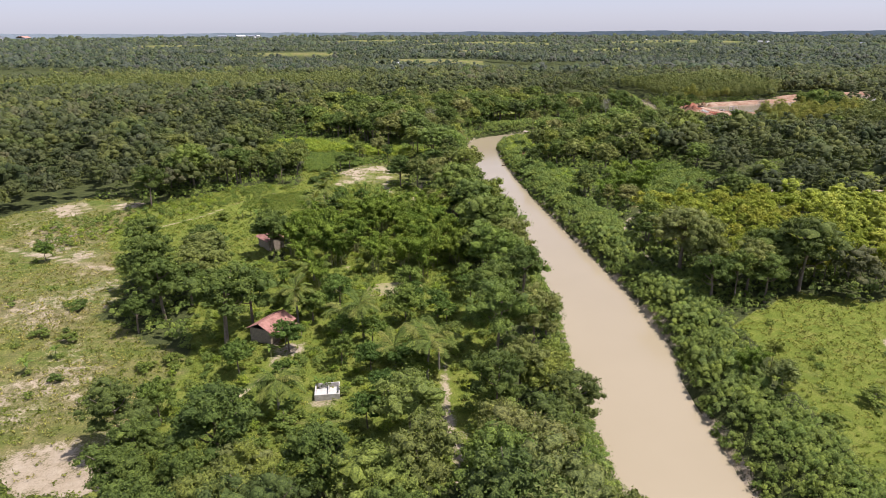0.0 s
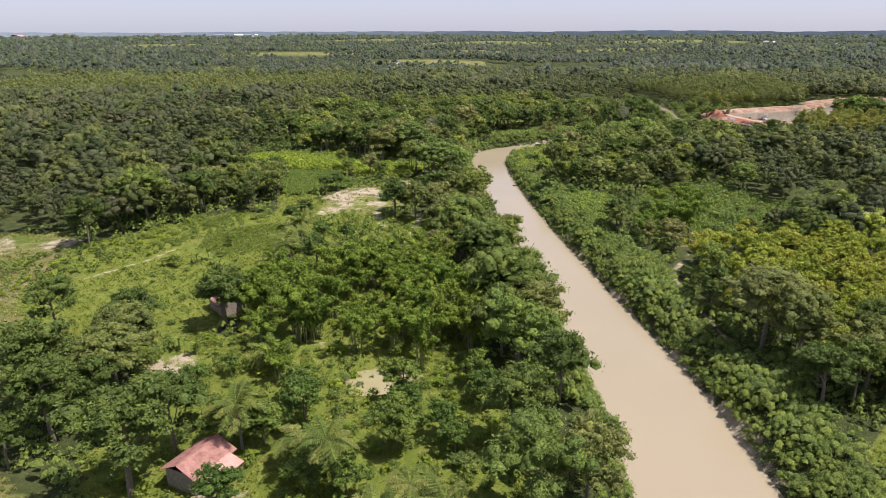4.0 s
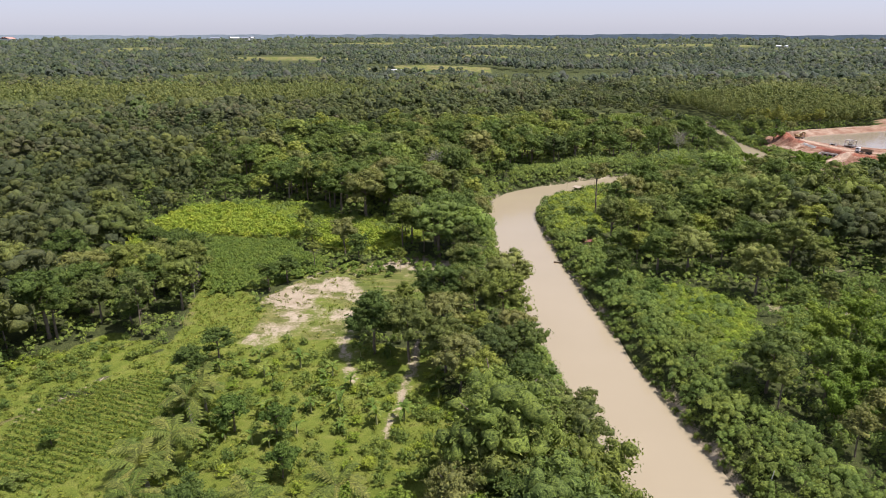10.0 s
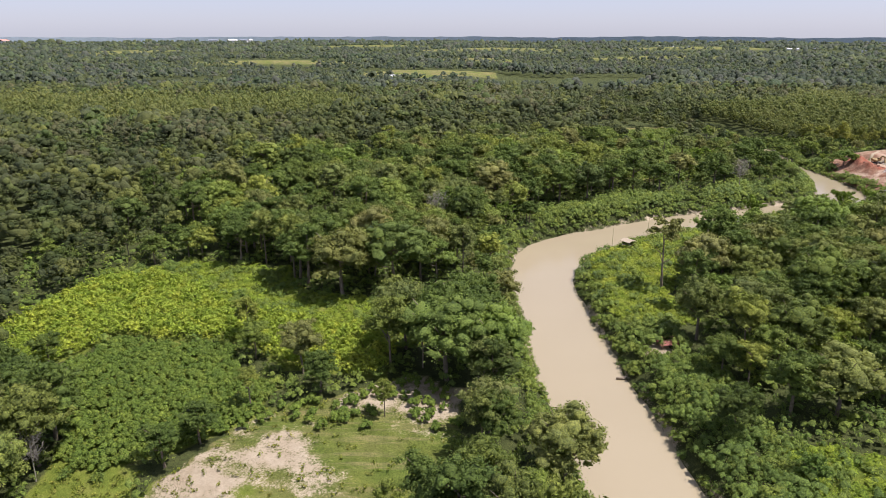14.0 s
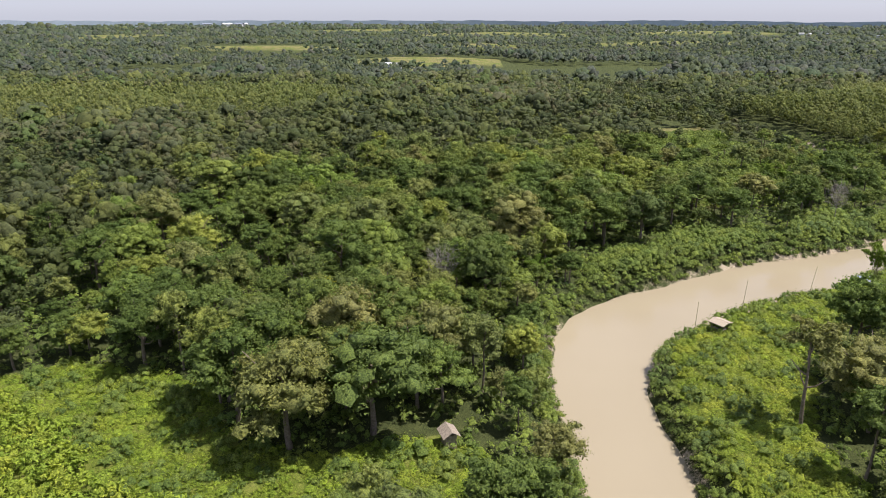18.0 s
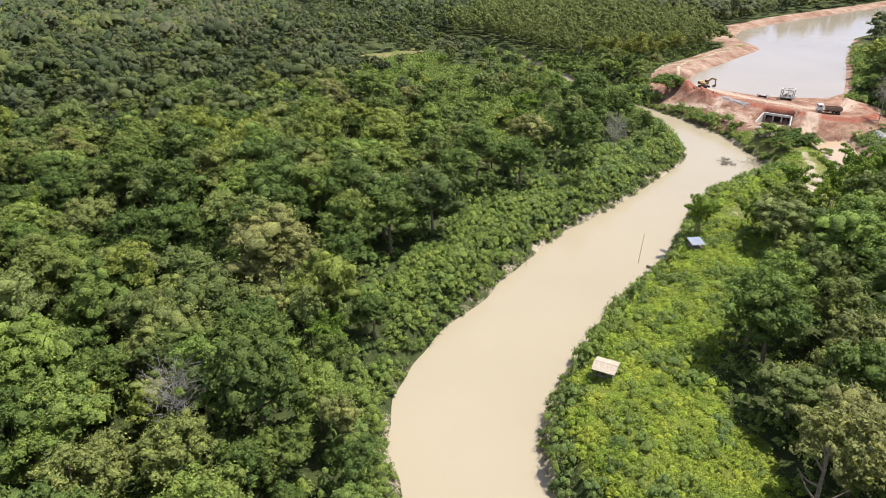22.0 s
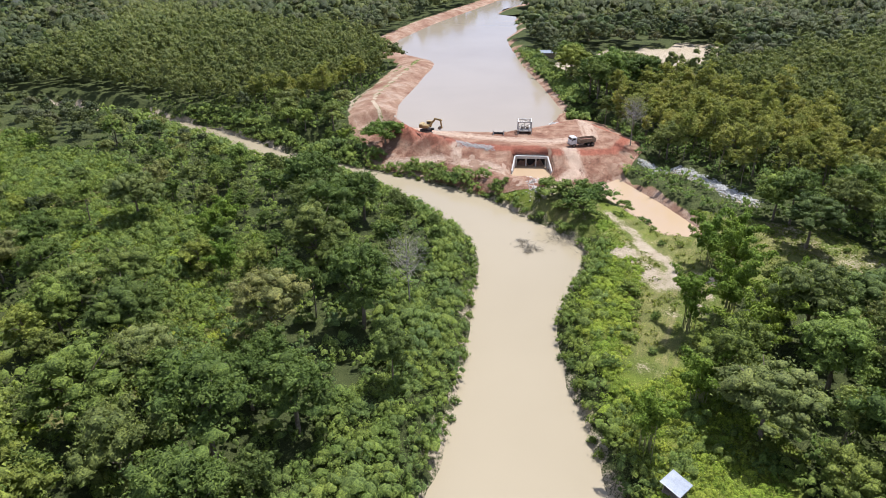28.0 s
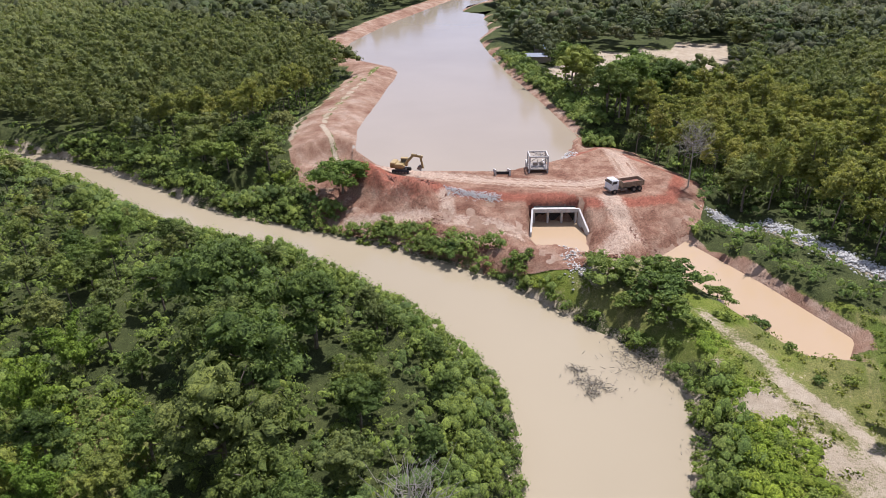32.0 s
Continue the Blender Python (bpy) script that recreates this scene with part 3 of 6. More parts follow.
def tube(pts, radii, sides=6):
    pts, v, f = np.array(pts, float), [], []
    for i, (p, r) in enumerate(zip(pts, radii)):
        d = pts[min(i + 1, len(pts) - 1)] - pts[max(i - 1, 0)]
        d = d / np.linalg.norm(d)
        u = np.cross(d, [0.31, 0.95, 0.05])
        u /= np.linalg.norm(u)
        w = np.cross(d, u)
        for k in range(sides):
            a = 2 * np.pi * k / sides
            v.append(p + r * (np.cos(a) * u + np.sin(a) * w))
            if i:
                q, o = i * sides, (i - 1) * sides
                f.append((o + k, o + (k + 1) % sides, q + (k + 1) % sides, q + k))
    return np.array(v), np.array(f)


def join(parts):
    vs, fs, o = [], [], 0
    for v, f in parts:
        vs.append(v)
        fs.append(np.asarray(f) + o)
        o += len(v)
    return np.vstack(vs), np.vstack(fs)


def trunk_mesh(rng, name, height, radius, limbs, reach):
    lean = rng.normal(0, 0.03, 2)
    zs = np.linspace(-0.6, height, 6)
    line = np.stack([lean[0] * zs + 0.12 * np.sin(zs * 0.6), lean[1] * zs, zs], 1)
    out = [tube(line, radius * np.linspace(1.15, 0.35, 6), 7)]
    for i in range(limbs):
        z = height * rng.uniform(0.45, 0.9)
        a = rng.uniform(0, 2 * np.pi)
        s = np.array([lean[0] * z, lean[1] * z, z])
        e = s + [np.cos(a) * reach, np.sin(a) * reach, reach * rng.uniform(0.5, 1.0)]
        out.append(tube([s, (s + e) / 2 + [0, 0, -0.15 * reach], e], radius * np.array([0.5, 0.35, 0.12]), 5))
    return np_mesh(name, *join(out), mat_bark, True)


def part(name, me, parent, label=""):
    ob = new(name, me)
    ob.parent = parent
    return tagged(ob, label)


# ---- ground, water, distance ----
def stretched(lo, hi, step, out):
    mid = np.arange(lo, hi + step, step)
    g, k = [], step
    while (sum(g) if g else 0) < out:
        k *= 1.16
        g.append(k)
    far = np.cumsum(g)
    return np.concatenate([lo - far[::-1], mid, mid[-1] + far])


gx, gy = stretched(-160, 260, 1.8, 6000), stretched(50, 640, 1.8, 6000)
X, Y = np.meshgrid(gx, gy)
fx, fy = X.ravel(), Y.ravel()
Z = ground_z(fx, fy)
code = land(fx, fy)
wv = wobble(fx, fy, 9, 6.0)
sandy = np.where(code == SAND, 0.26 + 0.32 * wv + 0.24 * wobble(fx, fy, 3.2, 8) + 0.2 * rise(-fx, 22, 42) + 0.08 * np.sin(fy * 1.15 + fx * 0.2) + 0.25 * rise(fy, 297, 304), 0.0)
sandy = np.where(inside(fx, fy, SANDR), 0.85 + 0.35 * wv, sandy)
sandy = np.maximum(sandy, np.where(np.isin(code, (OPEN, LAWN, YARD)), 0.12 + 0.18 * wv, 0))
sandy = np.where(inside(fx, fy, FIELD_A), np.maximum(sandy, 0.3 + 0.3 * wv), sandy)
sandy = np.where(inside(fx, fy, TOE) | inside(fx, fy, CLEAR_E), np.maximum(sandy, 0.24 + 0.22 * wv), sandy)
for line, w in PATHS:
    sandy = np.maximum(sandy, 0.62 - 0.65 * rise(line_gap(fx + 0.6 * wv, fy, line), w * 0.3, w + 0.9) + 0.3 * wv)
for bx, by, br in BARE:
    sandy = np.maximum(sandy, 0.6 - 0.6 * rise(np.hypot(fx - bx, fy - by) + 0.5 * br * wobble(fx, fy, 4, bx), br * 0.4, br * 1.3) + 0.3 * wv)
fresh = np.where(np.isin(code, (LAWN, YARD, CREEPER, BANA, CASS)), 0.75, 0.15)
fresh = np.where(inside(fx, fy, FIELD_B) | inside(fx, fy, GRASS2) | inside(fx, fy, MIXED), 0.95, fresh)
fresh = np.where(inside(fx, fy, FIELD_A), 0.12 + 0.35 * wobble(fx, fy, 14, 3), np.where(code == SAND, 0.35, fresh))
fresh = np.where(inside(fx, fy, TOE) | inside(fx, fy, CLEAR_E), 0.3, fresh)
rg, rs = river_gap(fx, fy)
sandy = np.maximum(sandy, np.where(np.abs(rg - 0.3) < 1.6, 0.5 + 0.3 * wv, 0))
redd = np.where((code == WORKS) & (rg > 1.5), 0.9, 0.0)
for line, w in PATHS[7:9]:
    redd = np.minimum(redd, 0.9 * rise(line_gap(fx, fy, line), w * 0.1, w * 0.7))
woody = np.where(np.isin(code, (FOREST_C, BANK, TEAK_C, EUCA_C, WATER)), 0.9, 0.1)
nx, ny = len(gx), len(gy)
i = np.arange(nx * ny).reshape(ny, nx)
quads = np.stack([i[:-1, :-1], i[:-1, 1:], i[1:, 1:], i[1:, :-1]], -1).reshape(-1, 4)
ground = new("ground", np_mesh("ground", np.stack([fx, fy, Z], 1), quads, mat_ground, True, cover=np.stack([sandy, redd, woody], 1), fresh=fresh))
tagged(ground, "earth of fields, woods and bare soil reaching the horizon", "ground", kind="structure")

side = RIVER_LINE[:, 2:3] + 4.0
d = np.gradient(RIVER_LINE[:, :2], axis=0)
nrm = np.stack([d[:, 1], -d[:, 0]], 1) / np.linalg.norm(d, axis=1, keepdims=True)
lft, rgt = RIVER_LINE[:, :2] - nrm * side, RIVER_LINE[:, :2] + nrm * side
n = len(lft)
rv = np.vstack([np.hstack([lft, np.zeros((n, 1))]), np.hstack([rgt, np.zeros((n, 1))])])
k = np.arange(n - 1)
river = new("river", np_mesh("river", rv, np.stack([k, k + n, k + n + 1, k + 1], 1), mat_river))
tagged(river, "muddy tan river water, smooth and slow", "river", kind="structure")


def pool(name, poly, z, material, label, grow=1.0):
    c = np.mean(poly, 0)
    bm = bmesh.new()
    ring = [bm.verts.new((p[0] + (p[0] - c[0]) * 0.001, p[1], z)) for p in poly]
    bm.faces.new(ring)
    bmesh.ops.triangulate(bm, faces=bm.faces)
    me = bpy.data.meshes.new(name)
    bm.to_mesh(me)
    bm.free()
    me.materials.append(material)
    return tagged(new(name, me), label, "water", kind="structure")


def grown(poly, by):
    """An area's outline pushed outward."""
    p = np.array(poly, float)
    a, b = np.roll(p, 1, 0), np.roll(p, -1, 0)
    t = unit(b - a)
    area = np.sum(p[:, 0] * b[:, 1] - b[:, 0] * p[:, 1])
    return p + np.stack([t[:, 1], -t[:, 0]], 1) * by * np.sign(area)


pool("reservoir_water", grown(LAKE, 2.5), LAKE_Z, mat_lake, "still brown reservoir water behind an earth dam")
pool("pond_water", grown(POND, 1.5), 1.6, mat_pond, "orange silty water in a dug trench")
pool("garden_pond_water", grown(POND_B, 1.0), 3.6, mat_gpond, "shallow yellow-brown garden pond")

pool("inlet_water", grown(INLET, 1.0), 0.0, mat_river, "muddy water of a small inlet under trees")
pool("culvert_basin_water", grown(BASIN, 0.6), 1.7, mat_pond, "orange water standing at the culvert mouth")


# ---- plants: meshes made once, shared by the plants ----
def hash_of(text):
    return sum((i + 1) * ord(ch) for i, ch in enumerate(text))


def tree_kind(kind, variants, R, top, low, boughs, clumps, per, size, material, trunk_r, limbs, core=1.0, bough=0.43):
    out = []
    for v in range(variants):
        rng = np.random.default_rng(hash_of(kind) + v)
        r, h = R * rng.uniform(0.88, 1.12), top * rng.uniform(0.9, 1.1)
        crown = np_mesh(kind + "_crown", *crown_shape(rng, r, low * h, h, boughs, clumps, per, size, core, bough), material, True)
        out.append((crown, trunk_mesh(rng, kind + "_trunk", h * 0.75, trunk_r, limbs, r * 0.6)))
    return out


def bamboo_kind(variants, H, reach, culms, per):
    """Arching culms, each ending in a drooping plume of leaf sprays."""
    out = []
    for v in range(variants):
        rng = np.random.default_rng(900 + v)
        tubes, cs, ns, bc, bs = [], [], [], [], []
        for i in range(culms):
            a, rr, h = i * 2.4 + rng.uniform(-0.4, 0.4), reach * math.sqrt((i + 0.5) / culms) * rng.uniform(0.8, 1.15), H * rng.uniform(0.6, 1.1)
            out_dir, start = np.array([np.cos(a), np.sin(a), 0]), np.append(rng.normal(0, 0.6, 2), -0.4)

            def at(t):
                t = np.asarray(t)[:, None]
                return start + out_dir * rr * t ** 2.2 + np.array([0, 0, 1.0]) * h * (t - 0.28 * t ** 3.5)
            tubes.append(tube(at(np.linspace(0, 0.95, 4)), 0.07 * np.linspace(1, 0.3, 4), 4))
            u = np.linspace(0.42, 0.98, 6)
            wide = 1.0 - 0.62 * np.abs(u - 0.66) / 0.34
            bc.append(at(u) + rng.normal(0, 0.22, (6, 3)))
            bs.append(wide[:, None] * rng.uniform(0.6, 1.0, (6, 1)) * [0.9, 0.9, 1.05])
            t = np.clip(1.03 - np.abs(rng.normal(0, 0.24, per)), 0.3, 1.03)
            e = dome(rng, per, -0.5)
            off = e * rng.uniform(0.7, 1.15, (per, 1)) * (1.1 - 0.75 * np.clip((t - 0.72) / 0.3, 0, 1))[:, None]
            cs.append(at(t) + off)
            ns.append(unit(e + 0.3 * out_dir + rng.normal(0, 0.45, off.shape) + [0, 0, 0.35]))
        c, n = np.vstack(cs), np.vstack(ns)
        leaves = join([clumps_of(np.vstack(bc), 0.8 * np.vstack(bs), rng, 0), leaf_tris(c, n, rng.uniform(0.16, 0.36, len(c)), rng)])
        crown = np_mesh("bamboo_leaves", *leaves, mat_lush, True)
        out.append((crown, np_mesh("bamboo_culms", *join(tubes), mat_culm, True)))
    return out


mat_culm = speckled("bamboo_culm", (0.2, 0.2, 0.08), (0.35, 0.32, 0.15), 4.0)
mat_palebark = speckled("pale_bark", (0.2, 0.175, 0.14), (0.36, 0.33, 0.28), 4.0)
KINDS = {
    "broadleaf_tree": (tree_kind("broadleaf_tree", 6, 5.3, 14.0, 0.1, 9, 7, 34, 0.2, mat_tree, 0.28, 5), "dense green broadleaf tree with a lumpy crown"),
    "slender_tree": (tree_kind("slender_tree", 5, 3.7, 15.5, 0.18, 9, 6, 30, 0.2, mat_tree, 0.2, 5, 1.0, 0.46), "tall narrow green tree with a straight trunk"),
    "spreading_tree": (tree_kind("spreading_tree", 4, 7.0, 14.5, 0.16, 13, 7, 30, 0.21, mat_tree, 0.36, 8, 1.0, 0.37), "wide spreading tree with a domed green crown"),
    "pale_crowned_tree": (tree_kind("pale_crowned_tree", 2, 6.6, 13.5, 0.1, 14, 8, 36, 0.2, mat_pale, 0.34, 8, 1.0, 0.37), "broad tree with a pale straw-green flowering crown"),
    "yellow_tree": (tree_kind("yellow_tree", 1, 4.6, 12.0, 0.2, 9, 6, 36, 0.22, mat_yellow_leaf, 0.24, 6, 0.8), "tree with a bright yellow-green crown"),
    "high_crowned_tree": (tree_kind("high_crowned_tree", 2, 3.8, 15.0, 0.52, 7, 5, 40, 0.22, mat_tree, 0.24, 5, 0.75), "lone tall tree with a bare trunk and small high crown"),
    "umbrella_tree": (tree_kind("umbrella_tree", 1, 6.3, 9.0, 0.4, 12, 7, 34, 0.2, mat_fruit, 0.35, 9, 1.0, 0.34), "flat-topped umbrella-shaped tree"),
    "dark_tree": (tree_kind("dark_tree", 5, 5.4, 14.0, 0.12, 10, 7, 34, 0.2, mat_dark, 0.32, 6, 1.0, 0.4), "tall dark-green tree with a dense rounded crown"),
    "fruit_tree": (tree_kind("fruit_tree", 4, 3.2, 7.0, 0.1, 7, 6, 34, 0.18, mat_fruit, 0.16, 4), "round dense dark-green fruit tree in a garden"),
    "bush": (tree_kind("bush", 4, 1.8, 2.6, -0.25, 5, 5, 30, 0.15, mat_bush, 0.07, 3), "low rounded green bush on open ground"),
    "bamboo_clump": (bamboo_kind(5, 14.0, 5.2, 15, 230), "feathery bright-green bamboo clump with arching culms"),
    "teak_tree": (tree_kind("teak_tree", 4, 3.0, 9.5, 0.25, 6, 5, 26, 0.24, mat_teak, 0.14, 3, 0.8), "young plantation teak with yellow-green leaves"),
    "eucalyptus_tree": (tree_kind("eucalyptus_tree", 4, 2.6, 15.0, 0.16, 9, 4, 26, 0.24, mat_euca, 0.13, 3, 0.8, 0.5), "slim plantation eucalyptus with olive foliage and pale trunk"),
}


def plant(kind, x, y, z, scale=1.0, group="", label="", rng=RNG):
    meshes, text = KINDS[kind]
    crown, trunk = meshes[int(rng.integers(len(meshes)))]
    root = new(kind)
    tall = scale * rng.uniform(0.92, 1.1) * (0.72 if kind == "bush" else 1.0)
    root.matrix_basis = pose(x, y, z, 0, 0, rng.uniform(0, 360)) @ Matrix.Diagonal((scale, scale, tall, 1))
    st = part("culm_base" if kind == "bamboo_clump" else "stem" if kind == "bush" else "trunk", trunk, root)
    if kind == "bamboo_clump":
        tagged(st, kind="stuff")
    part("foliage" if kind in ("bush", "bamboo_clump") else "crown", crown, root)
    return tagged(root, label or text, "bamboo" if kind == "bamboo_clump" else "bush" if kind == "bush" else "tree", group)


# coconut palm
def frond_mesh(long, droop, rng):
    t = np.linspace(0, 1, 13)
    x, z = long * (t - 0.12 * t ** 3), long * (0.42 * t - droop * t ** 2)
    v, f = [], []
    for i in range(12):
        w = long * 0.2 * np.sin(np.pi * (0.12 + 0.86 * t[i])) ** 0.7
        for s in (-1, 1):
            b = len(v)
            a, c = np.array([x[i], 0, z[i]]), np.array([x[i + 1], 0, z[i + 1]])
            tip = (a + c) / 2 + [w * 0.55, s * w, -w * rng.uniform(0.35, 0.8)]
            v += [a, c, tip + [0.1, s * 0.02, 0], tip - [0.06, 0, 0]]
            f.append((b, b + 1, b + 2, b + 3) if s > 0 else (b + 3, b + 2, b + 1, b))
    return np_mesh("frond", np.array(v), f, mat_palm)


PRNG = np.random.default_rng(21)
FRONDS = [frond_mesh(4.6, dr, PRNG) for dr in (0.3, 0.5, 0.7, 0.95)]
mat_palmbark = speckled("palm_bark", (0.2, 0.17, 0.13), (0.36, 0.32, 0.26), 6.0)


def palm(x, y, z, height, lean=0.0):
    root = new("coconut_palm")
    root.matrix_basis = pose(x, y, z, 0, 0, PRNG.uniform(0, 360))
    zs = np.linspace(-0.5, height, 7)
    off = lean * (zs / height) ** 2 * height
    part("trunk", np_mesh("palm_trunk", *tube(np.stack([off, 0 * zs, zs], 1), np.linspace(0.26, 0.14, 7), 7), mat_palmbark, True), root)
    for i in range(18):
        k = int(PRNG.integers(4))
        fr = part("frond", FRONDS[k], root)
        fr.matrix_basis = pose(off[-1], 0, height - 0.1, 0, -PRNG.uniform(-25, 45) * (1 - k / 4), i * 137.5) @ Matrix.Scale(PRNG.uniform(0.85, 1.15), 4)
    return tagged(root, "coconut palm with drooping yellow-green fronds", "palm", "garden palms")


# banana plant
def banana_leaf(long, rng):
    t = np.linspace(0, 1, 7)
    v, f = [], []
    for i, u in enumerate(t):
        w = 0.32 * np.sin(np.pi * (0.06 + 0.9 * u)) ** 0.6
        x, z = long * (0.75 * u), long * (0.85 * u - 0.75 * u * u)
        v += [(x, -w, z + 0.1), (x, 0, z), (x, w, z + 0.1)]
        if i:
            b = 3 * i
            f += [(b - 3, b, b + 1, b - 2), (b - 2, b + 1, b + 2, b - 1)]
    return np_mesh("banana_leaf", np.array(v), f, mat_banana, True)


BLEAVES = [banana_leaf(long, PRNG) for long in (2.0, 2.5, 2.9)]
mat_bstem = speckled("banana_stem", (0.2, 0.24, 0.08), (0.36, 0.33, 0.16), 5.0)
BSTEM = np_mesh("banana_stem", *tube([(0, 0, -0.3), (0.02, 0, 0.9), (0, 0.03, 1.9)], [0.17, 0.14, 0.09], 7), mat_bstem, True)


def banana(x, y, z, s):
    root = new("banana_plant")
    root.matrix_basis = pose(x, y, z, 0, 0, PRNG.uniform(0, 360)) @ Matrix.Scale(s, 4)
    part("stem", BSTEM, root)
    for i in range(7):
        lf = part("leaf", BLEAVES[int(PRNG.integers(3))], root)
        lf.matrix_basis = pose(0, 0, 1.75, 0, PRNG.uniform(-35, 20), i * 137.5)
    return tagged(root, "banana plant with broad arching green leaves", "banana plant", "garden bananas")


def scatter(step, x0, x1, y0, y1, rng, jitter=0.42):
    gx, gy = np.meshgrid(np.arange(x0, x1, step), np.arange(y0, y1, step * 0.87))
    gx = gx + (np.arange(gx.shape[0]) % 2)[:, None] * step / 2
    x = gx.ravel() + rng.uniform(-jitter, jitter, gx.size) * step
    y = gy.ravel() + rng.uniform(-jitter, jitter, gx.size) * step
    return x, y


def in_view(x, y):
    """The part of the land that the flight overlooks."""
    ahead = (y > 50) & (x > -0.72 * y - 25) & (x < 0.72 * y + 40)
    east = (y > 385 - 0.12 * (x - 80)) & (x > 0)
    return ahead | east


def flight_gap(x, y):
    return line_gap(x, y, [(0, 100), (0, 440), (80, 440), (190, 480)])


def stuff(name, lots, material, label, category, up=0.35, core=0.0, flat=0.8):
    """Many plants as one mesh. lots: rows of x, y, crown radius, low, top, clumps, leaves a clump, leaf size; core: how far each clump is filled."""
    rng = np.random.default_rng(hash_of(name))
    lots = np.asarray(lots, float)
    zs = ground_z(lots[:, 0], lots[:, 1])
    cs, ns, ss, tr, heaps, shade = [], [], [], [], [], []
    for lumps, per in sorted({(int(a), int(b)) for a, b in lots[:, 5:7]}):
        pick = (lots[:, 5] == lumps) & (lots[:, 6] == per)
        q, z = lots[pick], zs[pick]
        T, L, N = len(q), lumps, lumps * per
        R, low, top, size = q[:, 2], q[:, 3], q[:, 4], q[:, 7]
        ctr = np.concatenate([spread_dirs(rng, L, -0.4) for _ in range(T)]).reshape(T, L, 3) * np.stack([R, R, (top - low) / 2], 1)[:, None] * rng.uniform(0.45, 0.8, (T, L, 1))
        ctr[:, :, 2] += ((low + top) / 2)[:, None]
        rad = R[:, None] * max(0.3, 0.62 - 0.022 * L) * rng.uniform(0.7, 1.25, (T, L))
        k = np.tile(np.repeat(np.arange(L), per), (T, 1))
        row = np.arange(T)[:, None]
        e = dome(rng, T * N, -0.35).reshape(T, N, 3)
        c = ctr[row, k] + e * (rad[row, k] * rng.uniform(0.7, 1.35, (T, N)))[:, :, None] * [1, 1, flat]
        c += np.stack([q[:, 0], q[:, 1], z], 1)[:, None]
        cs.append(c.reshape(-1, 3))
        ns.append(unit((e + rng.normal(0, 0.4, e.shape) + [0, 0, up]).reshape(-1, 3)))
        ss.append((size[:, None] * rng.uniform(0.7, 1.3, (T, N))).ravel())
        hue = np.clip(rng.uniform(0, 1, T) * 0.6 + 0.2 + 0.3 * wobble(q[:, 0], q[:, 1], 60, 3), 0, 1)
        tr.append(np.repeat(hue, N))
        if core:
            at = (ctr + np.stack([q[:, 0], q[:, 1], z], 1)[:, None]).reshape(-1, 3)
            ball_no = 0 if L > 9 else 2
            heaps.append(clumps_of(at, rad.reshape(-1, 1) * core * np.array([1, 1, flat]), rng, ball_no, 0.32 if ball_no == 0 else 0.18))
            shade.append(np.repeat(hue, L * len(BALLS[ball_no][0])))
    v, f = leaf_tris(np.vstack(cs), np.vstack(ns), np.concatenate(ss), rng)
    v, f = join([(v, f), *heaps])
    tr = np.concatenate([np.repeat(np.concatenate(tr), 3), *shade])
    ob = new(name, np_mesh(name, v, f, material, True, tree=tr))
    return tagged(ob, label, category, kind="stuff")


